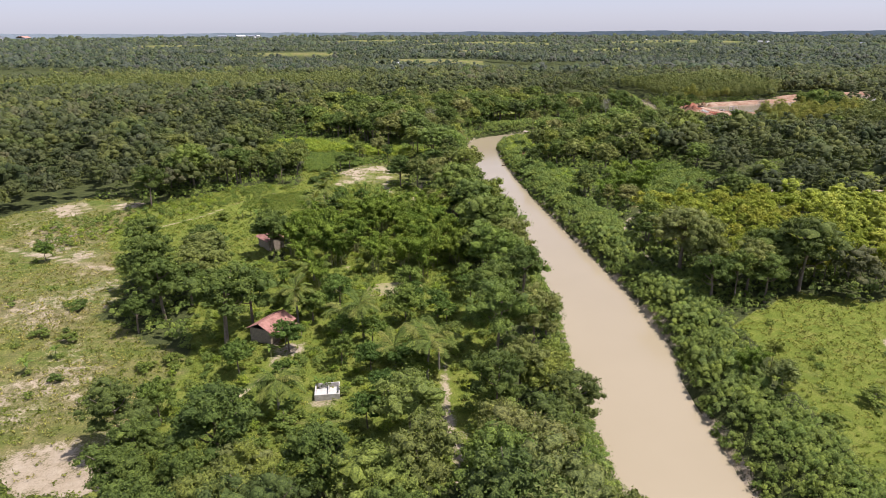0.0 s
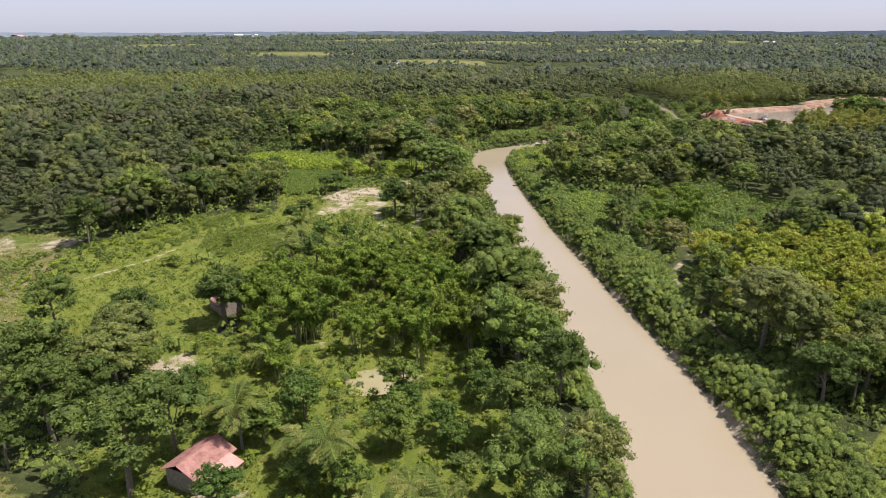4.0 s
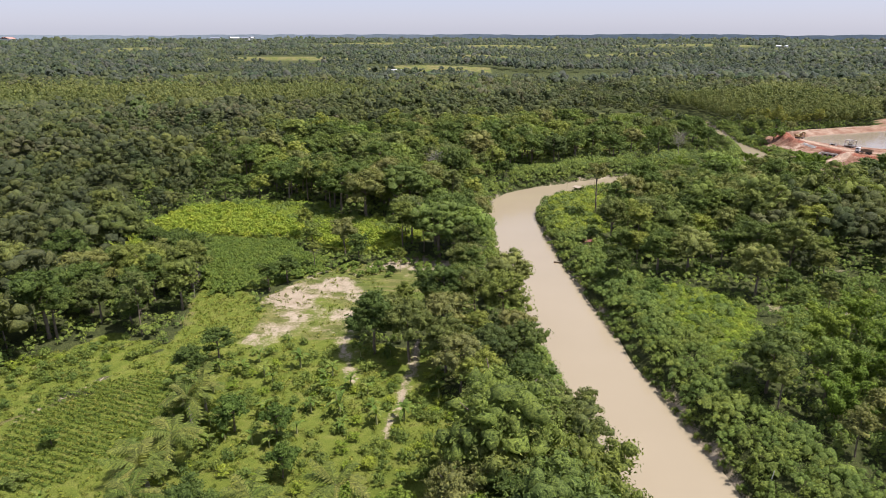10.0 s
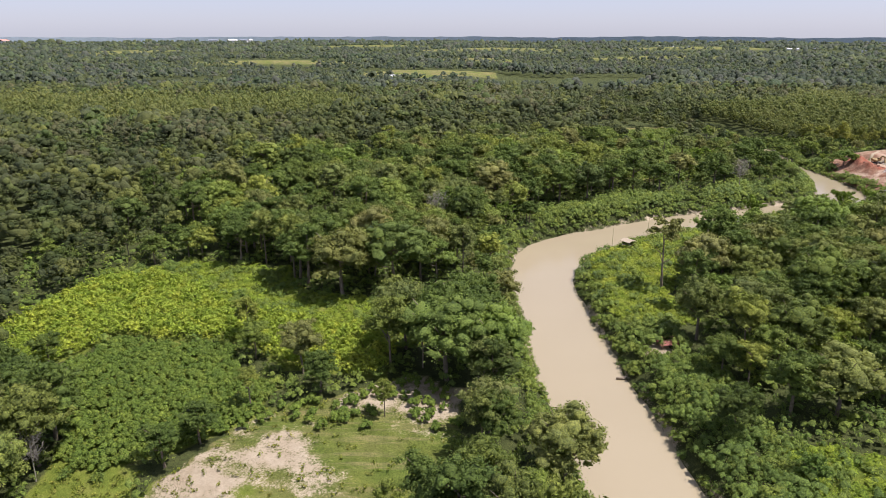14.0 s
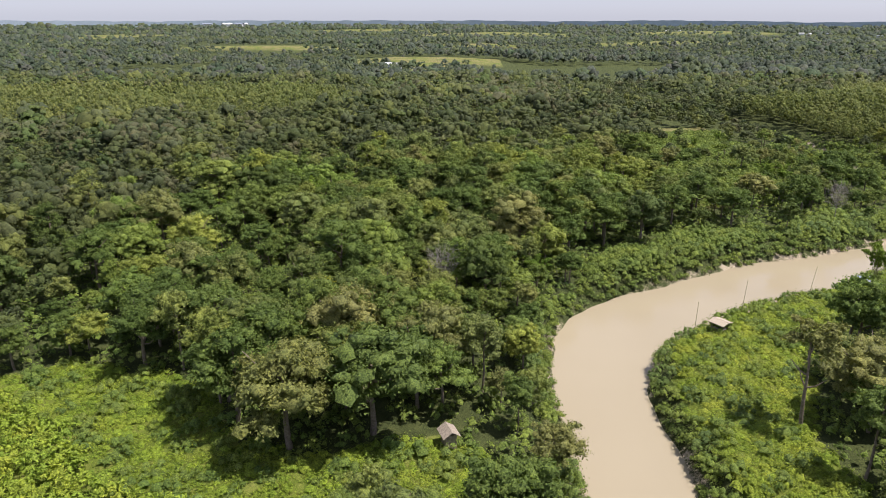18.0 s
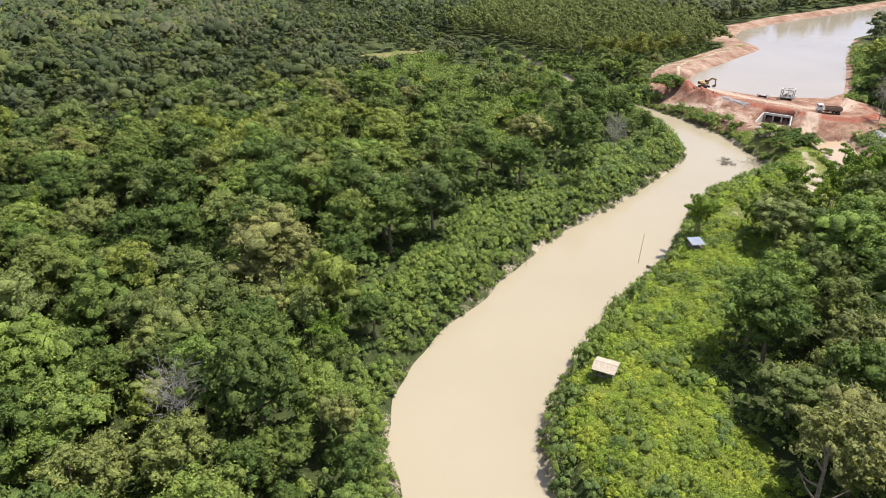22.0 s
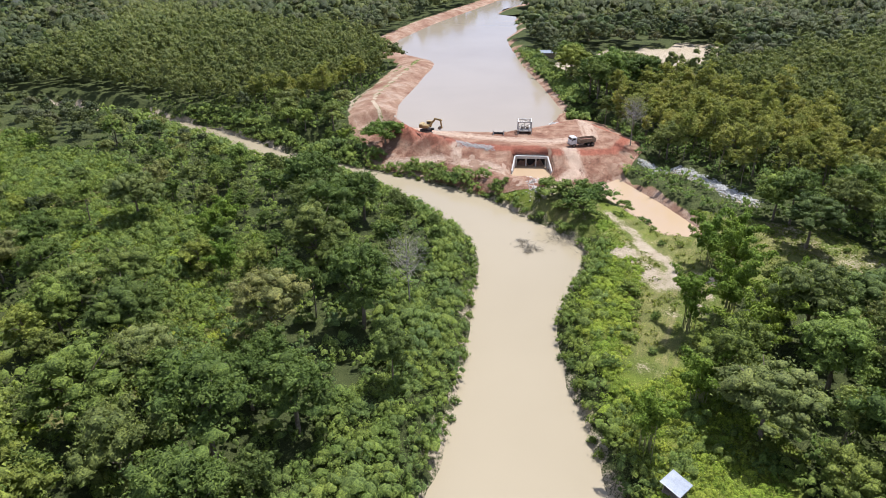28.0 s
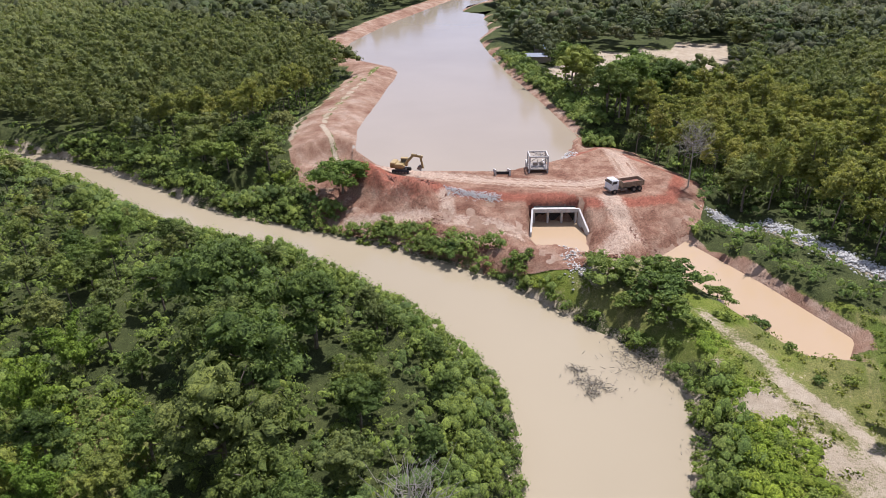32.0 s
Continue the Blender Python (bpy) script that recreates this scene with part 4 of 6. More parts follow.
# ---- trees that stand out, by kind: x, y, scale ----
STAND_OUT = {
    "spreading_tree": [(92, 471, 0.85), (82, 490, 0.85), (60, 494, 0.8), (12, 282, 0.85), (47, 327, 0.9), (60, 299, 0.95),
                       (132, 494, 0.85), (113, 528, 0.8), (-67, 418, 0.95), (66, 478, 0.9), (-64, 410, 0.9), (107, 404, 0.9), (121, 397, 0.95), (169, 402, 0.8), (90, 500, 0.75), (48, 441, 0.9), (69, 352, 0.9)],
    "pale_crowned_tree": [(-86, 280, 0.95), (-29, 348, 1.4), (14, 183, 1.1)],
    "yellow_tree": [(-28, 385, 0.9), (140, 380, 0.5)],
    "broadleaf_tree": [(-48, 83, 0.85), (-3, 69, 1.0), (8, 90, 0.8), (8, 79, 0.75), (10, 111, 1.1), (17, 114, 0.95), (14, 203, 1.1), (17, 159, 1.0), (12, 150, 1.15), (-5, 84, 1.0),
                       (-102, 222, 1.0), (15, 217, 0.8), (-10, 249, 0.95), (9, 262, 1.0), (3, 266, 0.85), (2, 292, 0.8), (40, 292, 0.6), (-41, 317, 0.6), (78, 302, 1.0), (115, 409, 0.9)],
    "dark_tree": [(-43, 117, 1.4), (-40, 125, 0.95), (-65, 135, 1.3), (-60, 129, 1.1), (-79, 164, 0.9), (-62, 162, 0.95), (-31, 76, 1.15), (-16, 71, 0.9), (10, 128, 1.1), (18, 140, 1.0), (-17, 252, 1.0), (-33, 200, 0.85), (24, 428, 0.95), (60, 452, 1.1), (70, 460, 1.15), (79, 455, 1.0), (122, 483, 1.1), (103, 462, 1.05), (132, 495, 1.25), (137, 486, 0.85), (93, 529, 0.7), (85, 515, 0.8), (-95, 290, 1.0), (-88, 262, 0.9), (-78, 300, 0.9)],
    "high_crowned_tree": [(48.7, 355, 1.25), (-37, 299, 0.55), (114, 547, 0.7), (106, 534, 0.75), (53, 505, 0.75)],
    "slender_tree": [(-9, 313, 0.8), (-44, 323, 0.75), (-15, 327, 0.85), (-12, 271, 0.5), (-14.7, 297, 0.5), (17, 223, 0.75), (93, 450, 0.7)],
    "fruit_tree": [(-28, 101, 0.8), (-20, 117, 1.0), (-30, 114, 0.9), (-19, 108, 0.9), (-107, 166, 0.75), (-36, 226, 1.0), (-28, 128, 1.2), (-23, 133, 1.3), (-13, 104, 1.0), (-62, 222, 0.5), (-46, 228, 0.7), (-8, 140, 1.3), (46, 281, 0.8),
                   (-29, 224, 0.9), (-26, 215, 0.8), (-37, 105, 0.9), (-10, 96, 0.8), (-32, 90, 0.8), (-12, 88, 0.8)],
    "bamboo_clump": [(-27, 163, 0.9), (-37, 184, 1.0), (-15, 197, 1.0), (-5, 163, 1.0), (-23, 190, 1.0), (-1, 193, 1.0), (-30, 147, 0.7), (4, 158, 0.9), (-30, 178, 1.0), (-21, 181, 1.05), (-13, 188, 1.0), (-8, 173, 1.0), (-18, 168, 0.9),
                     (-1, 181, 0.95), (3, 170, 0.85), (67, 249, 1.1), (58, 228, 1.0), (66, 236, 1.0), (72, 232, 1.2), (76, 243, 1.1), (79, 258, 1.0), (54, 104, 0.6), (98, 416, 0.8), (120, 508, 0.7), (111, 503, 0.75), (103, 492, 0.7), (128, 417, 0.9), (135, 412, 1.0), (130, 405, 1.0), (122, 408, 1.0), (139, 403, 0.9), (110, 412, 0.8), (152, 418, 1.0), (156, 414, 1.0), (149, 413, 0.9)],
    "bush": [(-81, 134, 1.1), (-69, 103, 0.8), (-82, 121, 1.0), (-75, 119, 1.0), (-51, 110, 1.0), (-55, 107, 1.0), (2, 123, 1.2), (-25, 88, 1.3), (135, 428, 1.2), (113, 425, 0.8), (182, 449, 1.1), (175, 440, 1.2), (171, 434, 0.9), 
             (173.5, 471, 1.1), (174.5, 484, 1.4), (175, 489, 1.5), (171, 456, 2.2), (173, 451, 2.3), (168, 448, 2.2), (164, 446, 1.8), (175, 446, 1.7), (177, 499, 1.3), (166, 452, 1.1), (171, 447, 1.3), (-72, 206, 1.4), (-62, 213, 0.9), (72, 96, 1.5), (62, 90, 1.0)],
}
heroes = []
hrng = np.random.default_rng(77)
for kind, rows in STAND_OUT.items():
    arr = np.array(rows)
    hz = ground_z(arr[:, 0], arr[:, 1])
    for (hx, hy, hs), z in zip(rows, hz):
        label = {"bush": "shaggy green bush on bare or grassy ground"}.get(kind, "")
        plant(kind, hx, hy, float(z), hs, label=label, rng=hrng)
        heroes.append((hx, hy, {"spreading_tree": 7.5, "pale_crowned_tree": 7, "yellow_tree": 4, "broadleaf_tree": 5.5, "dark_tree": 5.8, "bamboo_clump": 4.5, "slender_tree": 4, "fruit_tree": 3.5}.get(kind, 2) * hs))
heroes = np.array(heroes)
rain = plant("umbrella_tree", 184.5, 512.5, 2.2, 1.0, label="dark-green umbrella-shaped tree at the end of the dam", rng=hrng)

def hero_room(x, y):
    g = np.full(x.shape, 1e9)
    for hx, hy, hr in heroes:
        g = np.minimum(g, np.hypot(x - hx, y - hy) - hr)
    return g


def bare_tree(x, y, z, s):
    rng = np.random.default_rng(abs(int(x * 7 + y)))
    root = new("bare_tree")
    root.matrix_basis = pose(x, y, z) @ Matrix.Scale(s, 4)
    me = trunk_mesh(rng, "bare_trunk", 12.0, 0.14, 26, 2.8)
    me.materials[0] = mat_palebark
    part("trunk", me, root)
    twigs = []
    for k in range(300):
        a, r = rng.uniform(0, 6.3), rng.uniform(0.4, 3.2)
        p = np.array([np.cos(a) * r, np.sin(a) * r, rng.uniform(7, 13)])
        twigs.append(tube([p, p + rng.normal(0, 0.8, 3) + [np.cos(a) * 0.5, np.sin(a) * 0.5, 0.8]], [0.028, 0.012], 4))
    part("twig_crown", np_mesh("twigs", *join(twigs), mat_palebark), root)
    return tagged(root, "leafless grey dead tree among green crowns", "tree")


for bx, by, bs in ((-7, 399, 1.0), (112, 459, 0.95), (214, 449, 1.0), (-62, 281, 0.6)):
    bare_tree(bx, by, float(ground_z(np.array([bx]), np.array([by]))[0]), bs)
    heroes = np.vstack([heroes, [bx, by, 1.5]])

PALMS = [(-31, 127, 8, 0.05), (-16, 118, 8.5, 0.1), (-5, 111, 6.5, 0.05), (-3, 102, 8, 0.1), (-27, 93, 6, 0.0), (-1, 106, 7, 0.12), (-9, 106, 5, 0.0), (-42, 225, 6.5, 0.15), (-42.5, 217, 6, 0.2), (-42, 210, 6, 0.15),
         (-41, 203, 6.5, 0.1), (-17, 206, 6, 0.0), (-27, 205, 4.5, 0.1), (-42, 231, 5.5, 0.1), (-44, 213, 5, 0.2), (-32, 151, 4, 0.0), (-21, 122, 5, 0.0)]
pz = ground_z(np.array([p[0] for p in PALMS]), np.array([p[1] for p in PALMS]))
for (px, py, h, ln), z in zip(PALMS, pz):
    palm(px, py, float(z), h, ln)

bz_x, bz_y = scatter(8.8, -43, 9, 152, 201, PRNG)
ok = inside(bz_x, bz_y, BAMBOO) & (hero_room(bz_x, bz_y) > -1.5) & (np.hypot(bz_x + 25, bz_y - 157) > 2.5)
bz_x, bz_y = bz_x[ok], bz_y[ok]
for px, py, z in zip(bz_x, bz_y, ground_z(bz_x, bz_y)):
    plant("bamboo_clump", float(px), float(py), float(z), PRNG.uniform(0.7, 1.3), rng=PRNG)
bx, by = scatter(4.2, -46, 0, 216, 258, PRNG)
pick = inside(bx, by, MIXED) & (PRNG.uniform(0, 1, bx.size) < 0.36) & (line_gap(bx, by, PATHS[9][0]) > 1.5)
bx, by = np.append(bx[pick], [-74, -76, -66, -61, -56, -59, -64, -33, -22, -15, -48, -52]), np.append(by[pick], [112, 106, 207, 206, 209, 204, 210, 112, 100, 113, 156, 158])
for px, py, z in zip(bx, by, ground_z(bx, by)):
    banana(float(px), float(py), float(z), PRNG.uniform(0.7, 1.15))


# ---- woods ----
def woods():
    rng = np.random.default_rng(11)
    x, y = scatter(7.6, -470, 560, 40, 860, rng)
    c = land(x, y)
    x2, y2 = scatter(4.6, 55, 440, 130, 830, rng, 0.42)
    c2 = land(x2, y2)
    planted = np.isin(c2, (TEAK_C, EUCA_C))
    old = ~np.isin(c, (TEAK_C, EUCA_C)) | (x < 50)
    x, y = np.append(x[old], x2[planted]), np.append(y[old], y2[planted])
    keep = in_view(x, y)
    x, y = x[keep], y[keep]
    c = land(x, y)
    gap, side = river_gap(x, y)
    keep = np.isin(c, (FOREST_C, TEAK_C, EUCA_C, LOWWOOD, YARD)) & (gap > 4.8) & (hero_room(x, y) > 0.5)
    keep &= (c != FOREST_C) | (wobble(x, y, 17, 3) > -0.66)
    keep &= (c != LOWWOOD) | (wobble(x, y, 9, 3) > 0.25)
    keep &= (c != YARD) | ((rng.uniform(0, 1, x.size) < 0.4) & (y < 150))
    keep &= (area_gap(x, y, CREEP_P) > 3) & (area_gap(x, y, VINE) > 6) & (area_gap(x, y, POND) > 9) & (area_gap(x, y, PLAT) > 6)
    for line, w in PATHS:
        keep &= line_gap(x, y, line) > w + 1.9
    for bx, by, br in BARE:
        keep &= np.hypot(x - bx, y - by) > br + 2
    x, y, c, gap = x[keep], y[keep], c[keep], gap[keep]
    z = ground_z(x, y)
    d = flight_gap(x, y)
    kind_noise = wobble(x, y, 22, 8)
    size_noise = wobble(x, y, 30, 12)
    group_noise = wobble(x, y, 24, 15)
    left = {"broadleaf_tree": 230, "slender_tree": 200, "spreading_tree": 160, "dark_tree": 240, "bamboo_clump": 50, "teak_tree": 200, "eucalyptus_tree": 240, "fruit_tree": 60}
    lots, teak, euca = [], [], []
    for j in np.argsort(d):
        px, py = float(x[j]), float(y[j])
        s = rng.uniform(0.6, 1.08) * (1 + 0.2 * size_noise[j]) * (1.25 if rng.uniform() < 0.08 else 1.0)
        if c[j] in (TEAK_C, EUCA_C):
            kind = "teak_tree" if c[j] == TEAK_C else "eucalyptus_tree"
        elif c[j] == YARD:
            kind = "fruit_tree"
        else:
            u = rng.uniform() + 0.25 * kind_noise[j]
            kind = "bamboo_clump" if u > 1.08 else "spreading_tree" if u > 0.76 else "slender_tree" if u > 0.46 else "broadleaf_tree"
            if kind != "bamboo_clump" and rng.uniform() < (0.5 if px < -40 else 0.28):
                kind = "dark_tree"
            s *= 1.28 if group_noise[j] > 0.42 else 0.68 if group_noise[j] < -0.45 else 1.0
            s = min(s, 1.25)
            if c[j] == LOWWOOD or (98 < px < 172 and py > 496) or (168 < px < 215 and 510 < py < 580):
                s *= 0.58
            elif gap[j] < 12:
                s *= 0.85
                if gap[j] < 8.5:
                    s = min(s, 0.75)
        if py > 455 and px < 176 and gap[j] < 34 and c[j] not in (TEAK_C, EUCA_C):
            s = min(s, 0.029 * (gap[j] + 1))
            if s < 0.25:
                continue
        if left[kind] > 0 and d[j] < 200:
            left[kind] -= 1
            plant(kind, px, py, float(z[j]), s, rng=rng)
            continue
        q = (14, 19, 0.42) if d[j] < 150 else (11, 12, 0.58) if d[j] < 240 else (8, 5, 0.8) if d[j] < 400 else (6, 3, 1.2)
        if kind == "teak_tree":
            teak.append((px, py, 3.0 * s, 2.0, 9.5 * s, *q))
        elif kind == "eucalyptus_tree":
            euca.append((px, py, 3.0 * s, 1.2, 15 * s, *q))
        else:
            R, t = {"broadleaf_tree": (5.3, 14), "slender_tree": (3.9, 15), "dark_tree": (5.4, 14), "spreading_tree": (7, 14.5), "bamboo_clump": (5, 12), "fruit_tree": (3, 7)}[kind]
            lots.append((px, py, R * s, 2.0, t * s, *q))
    stuff("woodland", lots, mat_wood_shaded, "mixed green woodland of many broadleaf trees", "woods", core=0.74)
    stuff("teak_stand", teak, mat_teakw, "rows of yellow-green plantation teak", "woods", core=0.9)
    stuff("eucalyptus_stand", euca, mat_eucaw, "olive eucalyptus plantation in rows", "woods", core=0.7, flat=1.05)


woods()


def far_woods():
    rng = np.random.default_rng(5)
    r, lots = 430.0, []
    while r < 4950:
        wide = max(8.0, r * 0.0075)
        n = int(radians(190) * r / wide)
        a = radians(-55) + (np.arange(n) + rng.uniform(0, 1, n)) / n * radians(190)
        rr = r + rng.uniform(-0.5, 0.5, n) * 10 * (r / 450) ** 1.5
        x, y = 40 + rr * np.sin(a), 300 + rr * np.cos(a)
        ok = ~((x > -470) & (x < 560) & (y > 40) & (y < 860)) & (land(x, y) == FOREST_C)
        ok &= (0.6 * wobble(x, y, 130, 4) + 0.7 * wobble(x, y, 420, 6) > -0.5) & (area_gap(x, y, LAKE) > 4)
        patch = wobble(x, y, 160, 9)
        for px, py, pt in zip(x[ok], y[ok], patch[ok]):
            s = rng.uniform(0.6, 1.2) * (1 + 0.35 * pt)
            lots.append((px, py, wide * 0.66 * s, 0.5, 13.5 * s, 6 if r < 900 else 4 if r < 1500 else 2, 2, wide * 0.14))
        r += 9 * (r / 430) ** 1.55
    stuff("distant_woodland", lots, mat_far_hazed, "endless distant green woods on flat land", "woods", up=0.3, core=0.95)


far_woods()


def thickets():
    rng = np.random.default_rng(3)
    x, y = scatter(2.2, -130, 330, 60, 620, rng)
    gap, side = river_gap(x, y)
    d = flight_gap(x, y)
    keep = in_view(x, y) & (d < 230)
    x, y, gap, d, side = x[keep], y[keep], gap[keep], d[keep], side[keep]
    c = land(x, y)
    off_path = np.ones(x.shape, bool)
    for line, w in PATHS:
        off_path &= line_gap(x, y, line) > w + 0.4
    for bx, by, br in BARE:
        off_path &= np.hypot(x - bx, y - by) > br * rng.uniform(0.6, 1.1, x.size)
    lump = wobble(x, y, 8, 5)
    lots, vines, under = [], [], []
    for px, py, k, dd, g, ok, lu, u, u2 in zip(x, y, c, d, gap, off_path, lump, rng.uniform(0.65, 1.3, x.size), rng.uniform(0, 1, x.size)):
        if not ok:
            continue
        q = (8, 18, 0.17) if dd < 85 else (4, 9, 0.34) if dd < 130 else (3, 3, 0.55)
        if g < 0.3:
            continue
        if k == BANK or (k in (FOREST_C, YARD) and g < (9 if py > 430 else 5)):
            s = u * (1 + 0.35 * lu)
            s = min(s, 0.32 + 0.26 * g)
            lots.append((px, py, 2.1 * s, -0.5, 2.6 * s, *q))
        elif k == CREEPER:
            (vines if u2 < 0.74 else lots).append((px, py, 2.0 * u, -0.6, (0.6 + 0.5 * lu if u2 < 0.74 else 1.5) * u, 5, 22, 0.2))
        elif k == LOWWOOD:
            (under if u2 < 0.75 else vines).append((px, py, 1.9 * u, -0.5, (2.4 if u2 < 0.75 else 1.0) * u * (1 + 0.6 * lu), 5, 17, 0.25))
        elif k in (FOREST_C, EUCA_C, TEAK_C) and u2 < (0.44 if dd < 115 else 0.1):
            under.append((px, py, 1.7 * u, -0.4, 2.6 * u, *((4, 9, 0.26) if dd < 70 else (3, 4, 0.4))))
        elif k == YARD and u2 < 0.5:
            (under if u2 < 0.38 else vines).append((px, py, 1.1 * u, -0.3, 1.6 * u, *q))
        elif k in (OPEN, LAWN) and u2 < 0.022 + 0.09 * max(0, lu):
            under.append((px, py, 0.9 * u, -0.2, 1.1 * u, *q))
        elif k == WORKS and 475 < py < 540 and g < 6.5 and u2 < 0.8:
            lots.append((px, py, 1.9 * u, -0.4, 2.8 * u, *q))
        elif k == WORKS and ((0.2 < g < 3.2 and u2 < 0.75 and abs(py - 461) > 4) or (u2 < 0.05 and g < 9 and lu > 0)):
            under.append((px, py, 1.2 * u, -0.3, 1.5 * u, *q))
    stuff("bank_thicket", lots, mat_shrub, "dense grey-green shrubs and climbers along the bank", "shrubs", core=0.53)
    stuff("creeper_cover", vines, mat_vine, "bright yellow-green creepers smothering the ground", "creepers", up=0.9, core=0.56, flat=0.6)
    stuff("undergrowth", under, mat_shrub, "scattered green undergrowth and young shrubs", "undergrowth", core=0.5)


thickets()


def crops():
    rng = np.random.default_rng(4)
    x, y = scatter(1.6, -100, 0, 275, 362, rng, 0.3)
    c = land(x, y)
    ok = (c == CASS) | ((c == SAND) & (y > 293) & (rng.uniform(0, 1, x.size) < 0.3))
    stuff("cassava_crop", [(px, py, 0.9, 0.0, 1.5, 4, 12, 0.24) for px, py in zip(x[ok], y[ok])], mat_cassava, "dark green rows of cassava plants", "crop", core=0.9)
    x, y = scatter(2.0, -105, 0, 300, 380, rng, 0.35)
    c = land(x, y)
    ok = c == BANA
    h = rng.uniform(2.2, 3.8, x.size)
    stuff("banana_stand", [(px, py, 1.25, 0.2, hh, 4, 15, 0.44) for px, py, hh in zip(x[ok], y[ok], h[ok])], mat_bananaw, "yellow-green banana plantation", "crop")
    # planted rows in the field
    rows = []
    for k in range(28):
        for u in np.arange(0, 30, 0.7):
            px, py = -76 + u * 0.94 + k * 0.25, 256 - u * 0.34 - k * 1.5
            rows.append((px + rng.normal(0, 0.08), py + rng.normal(0, 0.08), 0.34, 0, 0.5, 2, 7, 0.22))
    rows = np.array(rows)
    ok = inside(rows[:, 0], rows[:, 1], [(-73, 220), (-73, 231), (-65, 241), (-53, 246), (-48, 236), (-48, 222), (-58, 211)])
    stuff("crop_rows", rows[ok], mat_cassava, "thin rows of young green crop plants", "crop")
    # grass
    x, y = scatter(1.25, -150, 180, 60, 440, rng)
    ok = in_view(x, y)
    x, y = x[ok], y[ok]
    c = land(x, y)
    p = np.where(np.isin(c, (OPEN, LAWN)), 0.8, np.where(c == YARD, 0.7, np.where(c == SAND, 0.3, 0.0))) * (0.75 + 0.5 * wobble(x, y, 7, 14))
    for line, w in PATHS:
        p = np.where(line_gap(x, y, line) < w + 0.5, 0, p)
    for bx, by, br in BARE:
        p = p * np.where(np.hypot(x - bx, y - by) < br * 0.9, 0.2, 1)
    ok = rng.uniform(0, 1, x.size) < p
    h = rng.uniform(0.25, 0.6, x.size)
    x, y, h = x[ok], y[ok], h[ok]
    dry = inside(x, y, FIELD_A) & (wobble(x, y, 14, 3) < 0.25)
    stuff("rough_grass", [(px, py, 0.55, -0.05, hh, 2, 6, 0.24) for px, py, hh in zip(x[dry], y[dry], h[dry])], mat_grass, "rough green and straw-coloured field grass", "grass", up=0.1)
    stuff("meadow_grass", [(px, py, 0.55, -0.05, hh, 2, 6, 0.24) for px, py, hh in zip(x[~dry], y[~dry], h[~dry])], mat_meadow, "fresh green meadow grass in clearings and fields", "grass", up=0.5)


crops()

# ---- built things ----
def solid(name, shapes, material, parent=None, label="", bevel=0.02):
    """One mesh of boxes, rods and plates. box: size, place, turn in degrees; rod: two ends, radius; plate: corner points and thickness."""
    bm = bmesh.new()
    for kind, *a in shapes:
        if kind == "box":
            size, at, turn = a[0], a[1], a[2] if len(a) > 2 else (0, 0, 0)
            made = bmesh.ops.create_cube(bm, size=1.0, matrix=pose(*at, *turn) @ Matrix.Diagonal((*size, 1)))["verts"]
            if bevel:
                es = list({e for v in made for e in v.link_edges})
                bmesh.ops.bevel(bm, geom=es, offset=min(bevel, min(size) * 0.3), segments=1, affect="EDGES")
        elif kind == "rod":
            p, q, r = Vector(a[0]), Vector(a[1]), a[2]
            m = Matrix.Translation((p + q) / 2) @ (q - p).to_track_quat("Z", "Y").to_matrix().to_4x4()
            bmesh.ops.create_cone(bm, cap_ends=True, segments=a[3] if len(a) > 3 else 8, radius1=r, radius2=r * (a[4] if len(a) > 4 else 1), depth=(q - p).length, matrix=m)
        elif kind == "plate":
            pts, thick = [Vector(p) for p in a[0]], a[1]
            n = (pts[1] - pts[0]).cross(pts[2] - pts[0]).normalized() * thick
            top, low = [bm.verts.new(p) for p in pts], [bm.verts.new(p - n) for p in pts]
            bm.faces.new(top)
            bm.faces.new(low[::-1])
            for i in range(len(pts)):
                j = (i + 1) % len(pts)
                bm.faces.new((top[j], top[i], low[i], low[j]))
    me = bpy.data.meshes.new(name)
    bm.to_mesh(me)
    bm.free()
    me.materials.append(material)
    ob = new(name, me)
    ob.parent = parent
    return tagged(ob, label)


def thing(name, m, label, category, group=""):
    root = new(name)
    root.matrix_basis = m
    return tagged(root, label, category, group)


def z_at(x, y):
    return float(ground_z(np.array([x]), np.array([y]))[0])


mat_concrete = speckled("concrete", (0.38, 0.35, 0.31), (0.56, 0.53, 0.48), 1.2)
mat_white = speckled("white_paint", (0.56, 0.55, 0.53), (0.7, 0.69, 0.67), 1.5, 0.4, 0.5, 0.05)
mat_yellow = speckled("yellow_paint", (0.28, 0.19, 0.07), (0.38, 0.27, 0.11), 2.0, 0.45, 0.5, 0.05)
mat_bed = speckled("dusty_tan_paint", (0.2, 0.14, 0.09), (0.32, 0.24, 0.16), 1.6, 0.7)
mat_black = speckled("black_rubber_and_shade", (0.02, 0.02, 0.02), (0.05, 0.045, 0.04), 4.0, 0.8)
mat_steel = speckled("dusty_steel", (0.16, 0.14, 0.12), (0.32, 0.28, 0.24), 3.0, 0.5, 0.5, 0.1, 0.6)
mat_glass = speckled("dark_glass", (0.02, 0.025, 0.03), (0.04, 0.045, 0.05), 1.0, 0.08, 0.6, 0.0)
mat_tin = speckled("zinc_sheet", (0.17, 0.19, 0.22), (0.25, 0.27, 0.31), 1.2, 0.3, 0.5, 0.05)
mat_blue = speckled("blue_sheet", (0.12, 0.25, 0.5), (0.2, 0.36, 0.62), 1.2, 0.4, 0.5, 0.1)
